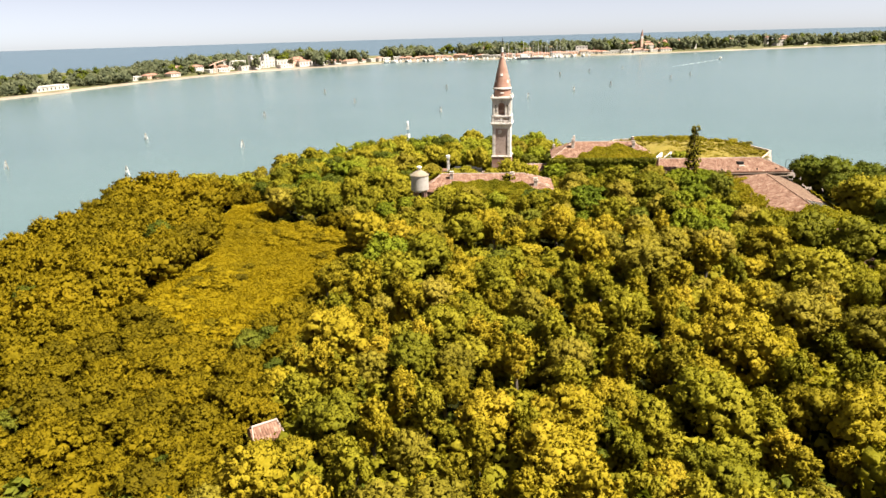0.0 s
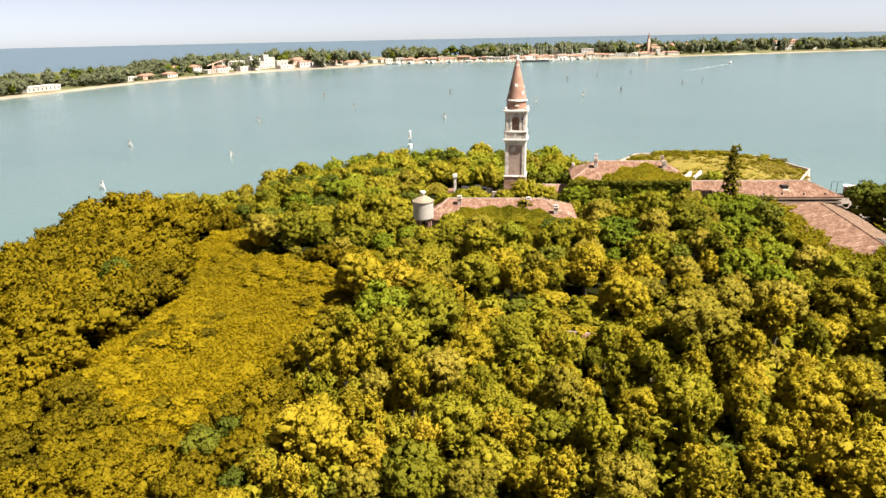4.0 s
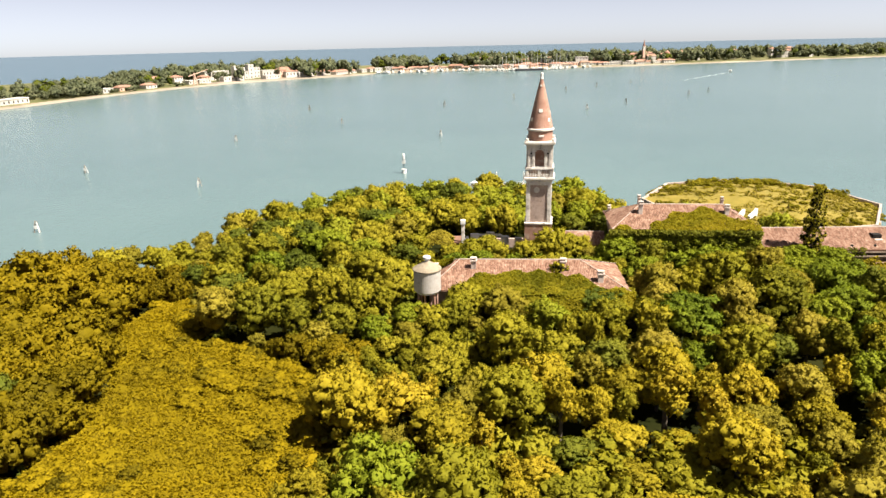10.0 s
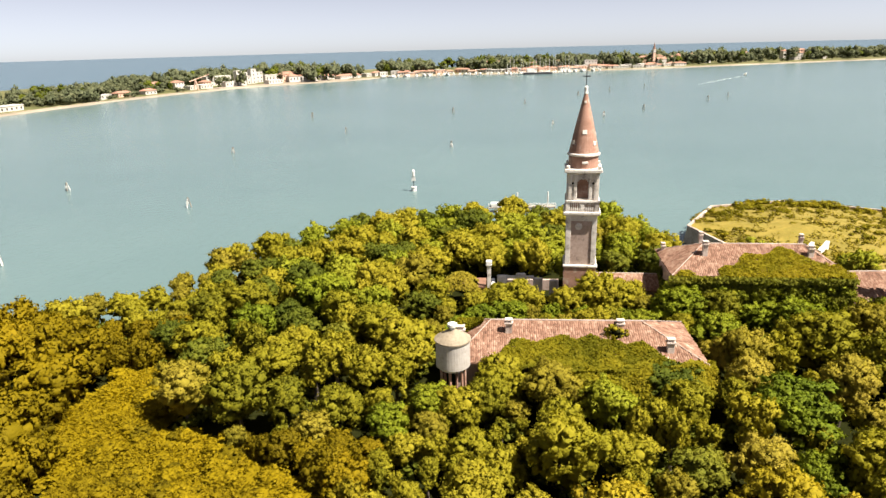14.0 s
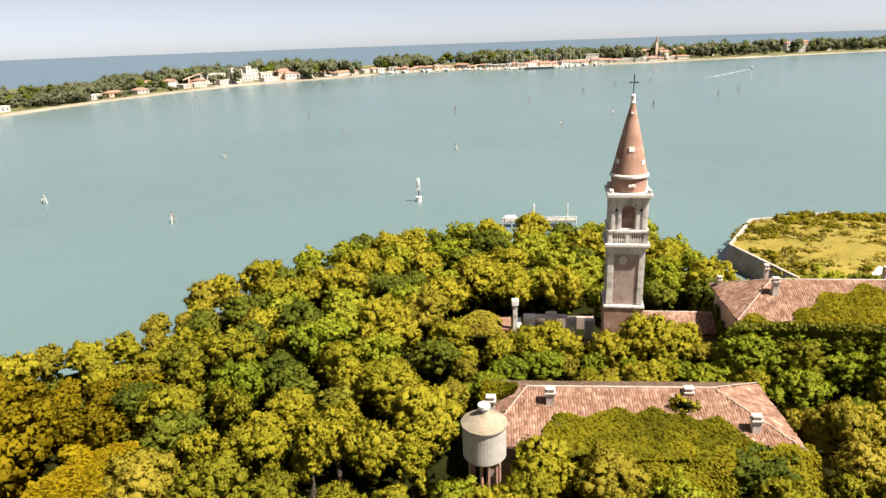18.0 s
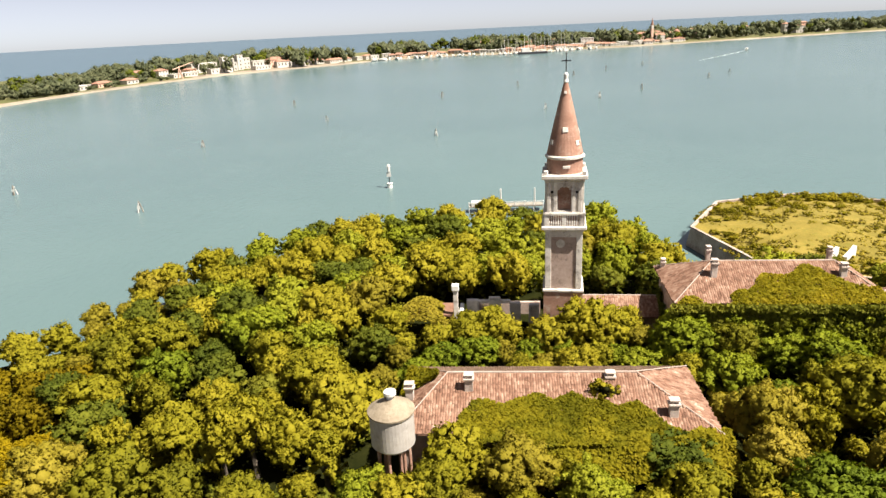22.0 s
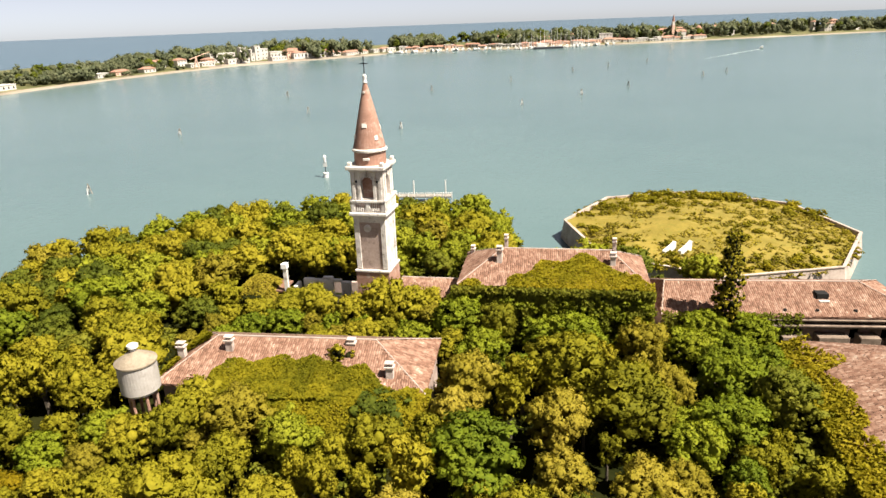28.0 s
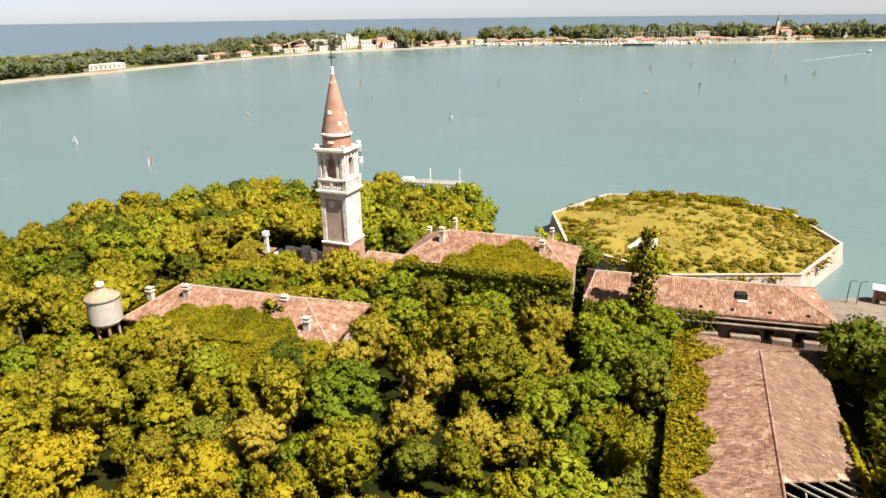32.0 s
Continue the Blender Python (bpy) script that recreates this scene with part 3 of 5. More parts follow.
lump = crown_arrays(1.35, 1.0, 7, 420, 0.13)
part("roof_bush", crown_mesh("roof_bush", (lump[0] + np.array([4.9, 138.6, 8.2]), *lump[1:3], lump[3] + np.array([4.9, 138.6, 8.2]), *lump[4:]), M_LEAF), M_LEAF, long_house, "dark bush rooted in the roof")

# ---- main house in front of the octagon ----
main_house = thing("main_house", "tall abandoned tile-roofed house with an ivy-hidden front", "house", pose(0, 0, 0, 0, 0, -3.5))
# its own frame is turned about the world's origin
walls(main_house, 10.0, 31.6, 155.8, 166.0, GROUND - 0.3, 9.4, M_PLASTER, [("front", x, s, 1.1, 1.8) for x in (12, 15.5, 19, 22.5, 26, 29.5) for s in (3.0, 6.3)] + [("right", y, 6.3, 1.0, 1.7) for y in (159, 163)])
hip_roof(main_house, 9.4, 32.2, 155.2, 166.6, 9.4, 12.2, 14.6, 27.7)
for x, y, z, w in ((14.3, 158.8, 13.2, 0.65), (27.9, 158.8, 12.7, 0.65), (14.8, 163.3, 13.2, 0.45), (10.2, 165.4, 10.9, 0.5), (28.4, 163.5, 12.9, 0.45)):
    chimney(main_house, x, y, 9.6, z, w)
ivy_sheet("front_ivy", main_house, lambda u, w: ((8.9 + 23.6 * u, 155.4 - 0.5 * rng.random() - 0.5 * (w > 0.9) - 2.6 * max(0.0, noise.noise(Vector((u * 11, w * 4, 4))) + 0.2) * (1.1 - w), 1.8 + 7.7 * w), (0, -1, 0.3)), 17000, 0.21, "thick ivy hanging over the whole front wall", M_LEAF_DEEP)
ivy_sheet("roof_ivy", main_house, roof_skin(9.8, 32.4, -0.07, 1.0, 155.2, 155.2, 9.4, 12.2, 160.9, lambda u: -0.02 + 0.16 * (u > 0.25) + 0.74 * max(0.0, 1 - abs(u - 0.62) / 0.36) + 0.3 * noise.noise(Vector((u * 8, 0, 0)))), 16000, 0.19, "ivy climbing in a tongue up the roof")

creeper = Heap()
CREEP = [crown_arrays(1.0, 0.8, 5, 140, 0.13, clump_r=(0.3, 0.5), per=10, cores=3) for _ in range(4)]
for i in range(190):
    u, w = rng.random(), rng.random()
    size = 0.55 + 0.45 * rng.random()
    creeper.add(CREEP[i % 4], np.array([size * 1.2, size * 0.8, size]), 6.28 * rng.random(), np.array([9.6 + 22.6 * u, 155.0 - 0.9 * (1 - w), 2.0 + 6.6 * w]))
part("wall_creeper", crown_mesh("wall_creeper", tuple(np.vstack(k) for k in (creeper.v, creeper.q, creeper.nv, creeper.cv, creeper.ct, creeper.nc)), M_LEAF_FRESH, M_LEAF_DEEP), M_LEAF_FRESH, main_house, "lush creeper clumps on the front wall")
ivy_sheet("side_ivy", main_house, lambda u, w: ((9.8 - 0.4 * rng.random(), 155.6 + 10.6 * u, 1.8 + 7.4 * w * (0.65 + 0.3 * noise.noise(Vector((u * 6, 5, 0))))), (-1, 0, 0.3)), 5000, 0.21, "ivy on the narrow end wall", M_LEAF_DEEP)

# ---- low range by the quay ----
low_range = thing("low_range", "long low range with weathered tile roof and stone cornice", "house")
walls(low_range, 44.0, 72.0, 155.4, 165.4, GROUND - 0.3, 5.6, M_PLASTER, [("front", x, 2.4, 1.1, 1.3) for x in (59, 65.5, 69)])
hip_roof(low_range, 43.2, 72.6, 154.6, 166.0, 5.6, 7.75, 44.5, 67.4)
for z, p, h in ((5.15, 0.95, 0.13), (4.9, 0.7, 0.15), (4.45, 1.12, 0.2), (4.2, 0.95, 0.15)):
    part("cornice", bevelled(boxes((54.0, 72.3, 155.3 - p, 155.42, z, z + h)), 0.03), M_CORNICE, low_range)
for x, w in ((58.2, 2.6), (62.6, 3.4), (66.6, 2.2), (70.2, 2.4)):
    part("buttress", bevelled(boxes((x - w / 2, x + w / 2, 153.75, 155.42, GROUND - 0.3, 3.35)), 0.06), M_CORNICE, low_range, "low stone buttress under the cornice")
for x in (57.4, 61.0, 65.2, 69.4):
    part("roof_vent", bevelled(boxes((x - 0.16, x + 0.16, 155.3, 155.6, 5.75, 6.2)), 0.03), M_DARK, low_range, "small dark vent above the eaves")
dm = part("dormer", boxes((61.6, 62.9, 157.3, 158.5, 6.7, 7.3)), M_DARK, low_range, "dark open roof hatch")
part("sill", bevelled(boxes((61.7, 62.9, 156.75, 157.1, 6.5, 6.65)), 0.03), M_WHITE, dm)
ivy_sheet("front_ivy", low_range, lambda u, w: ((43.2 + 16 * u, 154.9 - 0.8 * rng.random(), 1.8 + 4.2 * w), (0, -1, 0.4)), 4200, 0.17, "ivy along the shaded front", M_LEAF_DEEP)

# ---- long barn with broken roof ----
barn = thing("long_barn", "long barn with worn tile roof and bare broken rafters", "barn", pose(60.4, 132, 0, 0, 0, -6))
walls(barn, -6.2, 5.9, -29, 15.6, GROUND - 0.3, 5.5, M_BRICK, [("right", y, 2.4, 1.2, 1.8) for y in (-20, -14, -8, -2, 4, 10)])


def gable(owner, x0, x1, y0, y1, ze, zr, hip):
    bm = bmesh.new()
    e = [(x0, y0, ze), (x0, y1, ze), (x1, y1, ze), (x1, y0, ze), (0, y0, zr), (0, y1 - hip, zr)]
    v = [bm.verts.new(p) for p in e]
    yb = -11.2
    br = [bm.verts.new(p) for p in ((x1, yb + 5.6, ze), (0, yb, zr))]
    for f in ((v[0], v[1], v[5], v[4]), (v[1], v[2], v[5]), (br[0], br[1], v[5], v[2])):
        bm.faces.new(f)
    r = bmesh.ops.extrude_face_region(bm, geom=bm.faces[:])
    bmesh.ops.translate(bm, vec=(0, 0, -0.15), verts=[q for q in r["geom"] if isinstance(q, bmesh.types.BMVert)])
    deck = part("roof", bm, M_TILE, owner)
    V, F = [], []
    slope_tiles(V, F, (x0, y1, ze), (x0, y0, ze), (0, y1 - hip, zr), (0, y0, zr), [lambda c, s: noise.noise(Vector((c * 0.5, s * 0.5, 9))) > 0.52])
    t = new("tiles", quads_mesh("tiles", np.array(V), np.array(F), M_TILE))
    t.parent = deck
    tagged(t, "rough brown tiles", kind="stuff")
    V, F = [], []
    slope_tiles(V, F, (x1, yb + 5.6, ze), (x1, y1, ze), (0, yb, zr), (0, y1 - hip, zr), [lambda c, s: c < 0.2 - 0.81 * s + 0.9 * noise.noise(Vector((s, 0, 4)))])
    t = new("tiles", quads_mesh("tiles", np.array(V), np.array(F), M_TILE_DULL))
    t.parent = deck
    tagged(t, "tiles toned darker on the sunward slope", kind="stuff")
    V, F = [], []
    slope_tiles(V, F, (x1, y1, ze), (x0, y1, ze), (0, y1 - hip, zr), (0, y1 - hip, zr))
    t = new("tiles", quads_mesh("tiles", np.array(V), np.array(F), M_TILE))
    t.parent = deck
    tagged(t, kind="stuff")
    bm = bmesh.new()
    rod(bm, (0, y0, zr + 0.05), (0, y1 - hip, zr + 0.05), 0.11, seg=8)
    part("ridge_cap", bm, M_TILE, deck)
    for i in range(19):
        y = yb - 1.0 - i * 1.05
        if i in (3, 9):
            continue
        bm = bmesh.new()
        rod(bm, (x1 * (1.0 if i % 4 else 0.55), y, ze + (0 if i % 4 else 0.45 * (zr - ze)) - 0.1), (0, y + 0.15 * math.sin(i * 2.1), zr - 0.1), 0.09, seg=4)
        part("rafter", bm, M_TIMBER, deck, "bare weathered rafter")
    for i in range(5):
        y = yb + 4.6 - i * 1.05
        bm = bmesh.new()
        rod(bm, (x1, y, ze - 0.1), (x1 * (y - yb) / 5.6, y + 0.1 * math.sin(i * 1.7), ze + (zr - ze) * (1 - (y - yb) / 5.6) - 0.1), 0.09, seg=4)
        part("rafter", bm, M_TIMBER, deck, "bare weathered rafter")
    for k in (0.25, 0.5, 0.75):
        bm = bmesh.new()
        rod(bm, (x1 * k, yb, ze + (zr - ze) * (1 - k)), (x1 * k, y0 + 2 + 5 * k, ze + (zr - ze) * (1 - k) - 0.2), 0.07, seg=4)
        part("purlin", bm, M_TIMBER, deck)


gable(barn, -6.8, 6.5, -29.5, 16.0, 5.6, 7.9, 6.6)
ivy_sheet("far_ivy", barn, lambda u, w: ((-6.8 + 13.4 * u, -29.3 + 15 * w * (0.8 + 0.35 * noise.noise(Vector((u * 5, 3, 0)))), 7.9 - 2.2 * abs(13.4 * u - 6.8) / 6.8 + 0.25 + 0.45 * rng.random()), (0.2, 0, 1)), 9000, 0.24, "creeper smothering the collapsed end of the roof", M_IVY)
ivy_sheet("eave_ivy", barn, lambda u, w: ((6.3 + 1.3 * w, -29 + 31 * u, 5.9 + 0.9 * noise.noise(Vector((u * 12, 6, 0))) - 1.6 * w + 0.4 * rng.random()), (0.5, 0, 1)), 4500, 0.24, "creeper along the broken eave", M_IVY)
ivy_sheet("edge_ivy", barn, lambda u, w: ((-8.2 + 5.0 * w * (0.62 + 0.75 * noise.noise(Vector((u * 14, 2, 0)))), -29 + 44 * u, 5.2 + 1.3 * w + 0.55 * rng.random()), (-0.4, 0, 1)), 11000, 0.22, "ivy creeping over the eaves", M_IVY)
ivy_sheet("side_ivy", barn, lambda u, w: ((-7.2 - 1.1 * rng.random(), -29 + 44 * u, 1.8 + 3.8 * w), (-1, 0, 0.3)), 8000, 0.24, "ivy curtain on the long wall", M_LEAF)

# ---- bell tower ----
tower = thing("bell_tower", "old stone bell tower with a conical brick spire", "bell tower", pose(7.75, 161.6, 0, 0, 0, -7))
W = 2.1


def arch_wall(bm, w, z0, z1, ow, oz0, oz1, t, axis):
    """One belfry wall with an arched opening."""
    def put(u0, u1, a, b):
        if axis in (0, 2):
            y = -w if axis == 0 else w - t
            box(bm, u0, u1, y, y + t, a, b)
        else:
            x = w - t if axis == 1 else -w
            box(bm, x, x + t, u0, u1, a, b)
    e = w if axis in (0, 2) else w - t
    put(-e, -ow, z0, z1)
    put(ow, e, z0, z1)
    put(-ow, ow, z0, oz0)
    steps = 7
    for i in range(steps):
        u0, u1 = -ow + 2 * ow * i / steps, -ow + 2 * ow * (i + 1) / steps
        um = (u0 + u1) / 2
        put(u0, u1, oz1 - ow + math.sqrt(max(0, ow * ow - um * um)), z1)


part("base", boxes((-2.25, 2.25, -2.25, 2.25, 1.0, 8.9)), M_BRICK, tower)
part("base_moulding", bevelled(boxes((-2.36, 2.36, -2.36, 2.36, 8.9, 9.2)), 0.06), M_STONE, tower)
part("shaft", boxes((-W + 0.12, W - 0.12, -W + 0.12, W - 0.12, 9.2, 16.4)), M_PLASTER, tower)
for sx in (-1, 1):
    for sy in (-1, 1):
        part("pilaster", bevelled(boxes((-W if sx < 0 else W - 0.68, -W + 0.68 if sx < 0 else W, -W if sy < 0 else W - 0.68, -W + 0.68 if sy < 0 else W, 9.3, 16.4)), 0.03), M_STONE, tower)
for i in range(4):
    o = part("panel_frieze", bevelled(boxes((-W + 0.68, W - 0.68, -W + 0.02, -W + 0.3, 15.6, 16.4)), 0.03), M_STONE, tower)
    o.matrix_local = Matrix.Rotation(i * math.pi / 2, 4, "Z")
# Added pale panel: the sun's whitening of the right face, put into colour.
part("side_panel", bevelled(boxes((W - 0.13, W - 0.07, -W + 0.68, W - 0.68, 9.35, 15.58)), 0.02), M_STONE, tower, "pale panel added as sunlight on the right face")
part("belt_cornice", bevelled(boxes((-W - 0.15, W + 0.15, -W - 0.15, W + 0.15, 16.3, 16.55), (-W - 0.42, W + 0.42, -W - 0.42, W + 0.42, 16.56, 16.95)), 0.06), M_STONE, tower)
for i in range(4):
    r = Matrix.Rotation(i * math.pi / 2, 4, "Z")
    bal = part("balustrade", bevelled(boxes((-W - 0.25, W + 0.25, -W - 0.25, -W + 0.02, 18.25, 18.55), (-W - 0.2, -W + 0.35, -W - 0.2, -W, 16.97, 18.25), (W - 0.35, W + 0.2, -W - 0.2, -W, 16.97, 18.25), (-0.25, 0.25, -W - 0.2, -W, 16.97, 18.25)), 0.03), M_STONE, tower)
    bal.matrix_local = r
    for k in range(14):
        x = -1.68 + k * 0.258
        if abs(x) < 0.33:
            continue
        b = part("baluster", lathe([(0.07, 16.97), (0.09, 17.3), (0.05, 17.7), (0.08, 18.0), (0.07, 18.25)], 6, at=(x, -W - 0.1)), M_STONE, bal)
part("gallery_core", boxes((-W + 0.15, W - 0.15, -W + 0.15, W - 0.15, 16.96, 18.3)), M_BRICK, tower)
bm = bmesh.new()
for a in range(4):
    arch_wall(bm, W - 0.1, 18.5, 22.2, 0.75, 18.7, 21.5, 0.5, a)
part("belfry", bm, M_STONE, tower, "weathered stone belfry with arched openings")
part("belfry_infill", boxes((-1.4, 1.4, -1.4, 1.4, 18.5, 22.0)), M_BRICK, tower, "brown walling set back in the arches")
for i in range(4):
    r = Matrix.Rotation(i * math.pi / 2, 4, "Z")
    for x in (-1.72, -1.0, 1.0, 1.72):
        o = part("belfry_pilaster", bevelled(boxes((x - 0.2, x + 0.2, -W - 0.06, -W + 0.12, 18.55, 22.1)), 0.03), M_STONE, tower)
        o.matrix_local = r
    for x in (-1.36, 1.36):
        o = part("oculus", lathe([(0.16, -0.04), (0.16, 0.04)], 12), M_DARK, tower, "small dark round hole")
        o.matrix_local = r @ Matrix.Translation((x, -W + 0.085, 20.9)) @ Matrix.Rotation(math.pi / 2, 4, "X")
    o = part("keystone", boxes((-0.14, 0.14, -W - 0.1, -W + 0.05, 21.45, 22.1)), M_STONE, tower)
    o.matrix_local = r
part("upper_cornice", bevelled(boxes((-W - 0.12, W + 0.12, -W - 0.12, W + 0.12, 22.1, 22.4), (-W - 0.42, W + 0.42, -W - 0.42, W + 0.42, 22.41, 22.85)), 0.06), M_STONE, tower)
for sx in (-1, 1):
    for sy in (-1, 1):
        part("corner_acroterion", bevelled(boxes((sx * W - 0.2, sx * W + 0.28, sy * W - 0.2, sy * W + 0.28, 22.85, 23.35)), 0.08), M_STONE, tower)
part("drum", lathe([(2.0, 22.85), (2.0, 24.6)], 32), M_SPIRE, tower)
part("ring_moulding", lathe([(2.0, 24.45), (2.22, 24.55), (2.22, 24.75), (2.05, 24.9)], 32), M_STONE, tower)
part("spire", lathe([(2.05, 24.8), (1.68, 26.5), (1.26, 28.4), (0.84, 30.2), (0.5, 31.6), (0.24, 32.6)], 32), M_SPIRE, tower, "conical brick spire")
part("finial", lathe([(0.2, 32.55), (0.3, 32.7), (0.22, 33.0), (0.26, 33.5), (0.12, 33.7)], 12), M_WHITE, tower)
cross = part("cross", boxes((-0.05, 0.05, -0.05, 0.05, 33.65, 35.7), (-0.42, 0.42, -0.05, 0.05, 34.85, 34.98)), M_IRON, tower, "dark iron cross")
for x, z in ((-0.42, 34.915), (0.42, 34.915), (0, 35.7)):
    b = bmesh.new()
    bmesh.ops.create_icosphere(b, subdivisions=1, radius=0.11, matrix=Matrix.Translation((x, 0, z)))
    part("cross_knob", b, M_IRON, cross)
for ang, z, h, w in ((-90, 27.7, 0.55, 0.6), (-148, 26.3, 0.55, 0.5), (-40, 26.2, 0.55, 0.5), (-85, 23.7, 0.3, 0.8), (-95, 31.6, 0.3, 0.3), (20, 27.3, 0.6, 0.6)):
    a = radians(ang)
    rr = 2.0 - max(0, z - 24.8) * 0.225
    o = part("dormer_patch", bevelled(boxes((-w / 2, w / 2, -0.12, 0.12, -h / 2, h / 2)), 0.03), M_STONE, tower, "white plaster patch on the brick")
    o.matrix_local = pose(rr * math.cos(a), rr * math.sin(a), z, 0, 0, ang + 90) @ Matrix.Rotation(radians(-13 if z > 24.8 else 0), 4, "X")
pl = part("roundel", lathe([(0.5, -0.1), (0.5, 0.05), (0.38, 0.05), (0.3, 0.12)], 20), M_STONE, tower, "small carved roundel")
pl.matrix_local = Matrix.Translation((-0.35, -W + 0.1, 14.8)) @ Matrix.Rotation(math.pi / 2, 4, "X")

# ---- link roof and ruined wing beside the tower ----
link = thing("link_wing", "low tiled wing joining the bell tower and the main house", "house", pose(0, 0, 0, 0, 0, -4))
walls(link, -1.0, 8.4, 162.2, 167.2, GROUND - 0.3, 4.8, M_PLASTER, [("front", 3, 2.2, 1, 1.5), ("front", 6, 2.2, 1, 1.5)])
hip_roof(link, -1.2, 8.5, 161.6, 167.8, 4.8, 6.3, -1.0, 8.3)
ruin = thing("ruined_wing", "roofless ruined wing with pale broken walls and dark openings", "ruin", pose(0, 0, 0, 0, 0, -2))
for x, w, top in ((-9.0, 1.6, 5.6), (-6.2, 1.5, 5.9), (-3.6, 1.4, 5.2), (-1.2, 1.3, 4.9)):
    part("wall_pier", bevelled(boxes((x - w / 2, x + w / 2, 164.9, 165.5, GROUND - 0.3, top)), 0.1), M_STONE, ruin, "pale plastered wall pier")
for x, w, top in ((-7.6, 1.4, 5.5), (-4.9, 1.4, 5.5)):
    part("lintel", bevelled(boxes((x - w / 2, x + w / 2, 164.95, 165.45, 5.1, top)), 0.06), M_STONE, ruin)
    part("apron", bevelled(boxes((x - w / 2, x + w / 2, 164.95, 165.45, GROUND - 0.3, 3.0)), 0.06), M_STONE, ruin)
part("back_wall", boxes((-9.5, -0.2, 168.6, 169.1, GROUND - 0.3, 3.6)), M_PLASTER, ruin)
part("floor_slab", boxes((-9.5, -0.2, 165.5, 168.6, GROUND - 0.2, 1.9)), M_EARTH, ruin)
ch = part("tall_chimney", bevelled(boxes((-11.2, -10.65, 161.4, 161.95, GROUND - 0.3, 8.4)), 0.03), M_STONE, ruin, "tall white chimney left standing")
part("cap", bevelled(boxes((-11.35, -10.5, 161.25, 162.1, 8.4, 9.1)), 0.04), M_WHITE, ch)
part("side_wall", bevelled(boxes((-10.6, -10.1, 161.4, 165.0, GROUND - 0.3, 5.2)), 0.05), M_WHITE, ruin)
ivy_sheet("creeper", ruin, lambda u, w: ((-18.2 + 7.4 * u, 159.6 + 6.2 * w, 3.4 + 3.1 * math.sin(3.0 * min(1, u + 0.12)) * (0.55 + 0.45 * math.sin(3.1 * w)) + 0.4 * rng.random()), (-0.1, -0.3, 1)), 3800, 0.2, "dry creeper over the sagging roof", M_GRASS)
part("leaning_roof", boxes((-17.0, -11.4, 161.5, 165.2, 4.9, 5.15)), M_TILE, ruin, "sagging remnant of tile roof")

# ---- water tank ----
tank = thing("water_tank", "pale cylindrical concrete water tank with a low conical lid on legs", "water tank", pose(-9.4, 132.6, 0.35))
TR = 1.78
part("drum", lathe([(TR - 0.1, 7.2), (TR, 7.3), (TR, 10.1), (TR + 0.03, 10.15)], 40), M_TANK, tank)
part("lid", lathe([(TR + 0.12, 10.12), (TR + 0.12, 10.25), (0.4, 11.2), (0.3, 11.25)], 40), M_TANK_TOP, tank, "ochre weathered conical lid")
part("vent", lathe([(0.28, 11.15), (0.28, 11.55), (0.5, 11.6), (0.5, 11.85), (0.35, 11.95)], 20), M_WHITE, tank)
part("underside_ring", lathe([(TR - 0.35, 6.95), (TR - 0.35, 7.22)], 32), M_STONE, tank)
for i in range(6):
    a = 2 * math.pi * i / 6 + 0.3
    bm = bmesh.new()
    rod(bm, (1.25 * math.cos(a), 1.25 * math.sin(a), GROUND - 0.65), (1.25 * math.cos(a), 1.25 * math.sin(a), 7.0), 0.15, seg=8)
    part("leg", bm, M_BRICK, tank)

# ---- octagonal fort ----
fort = thing("octagonal_fort", "octagonal stone rampart in the water, topped with dry grass", "fort", pose(59.3, 196.2, 0))
R8 = 24.6
oc = [(R8 * math.cos(radians(171 - 45 * i)), R8 * math.sin(radians(171 - 45 * i))) for i in range(8)]
for i in range(8):
    a, b = Vector((*oc[i], 0)), Vector((*oc[(i + 1) % 8], 0))
    bm = bmesh.new()
    k2 = 0.982
    q = [(a * 1.03, -0.6), (b * 1.03, -0.6), (b, 3.4), (a, 3.4), (b * k2, 3.4), (a * k2, 3.4), (a * k2, -0.6), (b * k2, -0.6)]
    v = [bm.verts.new((p.x, p.y, z)) for p, z in q]
    for f in ((0, 1, 2, 3), (3, 2, 4, 5), (5, 4, 7, 6), (0, 3, 5, 6), (1, 7, 4, 2)):
        bm.faces.new([v[j] for j in f])
    w = part("rampart_wall", bm, M_RAMPART, fort, "battered stone rampart face")
    bm = bmesh.new()
    q = [(a * 1.006, 3.42), (b * 1.006, 3.42), (b * 0.985, 3.42), (a * 0.985, 3.42)]
    v = [bm.verts.new((p.x, p.y, z)) for p, z in q] + [bm.verts.new((p.x, p.y, z + 0.14)) for p, z in q]
    for f in ((4, 5, 6, 7), (0, 1, 5, 4), (1, 2, 6, 5), (2, 3, 7, 6), (3, 0, 4, 7)):
        bm.faces.new([v[j] for j in f])
    part("coping", bm, M_RAMPART, w)
bm = bmesh.new()
rings = []
for k in (0.984, 0.8, 0.6, 0.4, 0.2):
    rings.append([bm.verts.new((x * k, y * k, 2.9 + 2.6 * (1 - k) + 0.6 * noise.noise(Vector((x * k * 0.12, y * k * 0.12, 1))))) for i in range(8) for x, y in [((oc[i][0] * (1 - s) + oc[(i + 1) % 8][0] * s), (oc[i][1] * (1 - s) + oc[(i + 1) % 8][1] * s)) for s in (0, 0.25, 0.5, 0.75)]])
for a, b in zip(rings, rings[1:]):
    for i in range(32):
        bm.faces.new((a[i], a[(i + 1) % 32], b[(i + 1) % 32], b[i]))
bm.faces.new(rings[-1])
part("fill", bm, M_TURF, fort, "dry yellow grass on the fort's top")
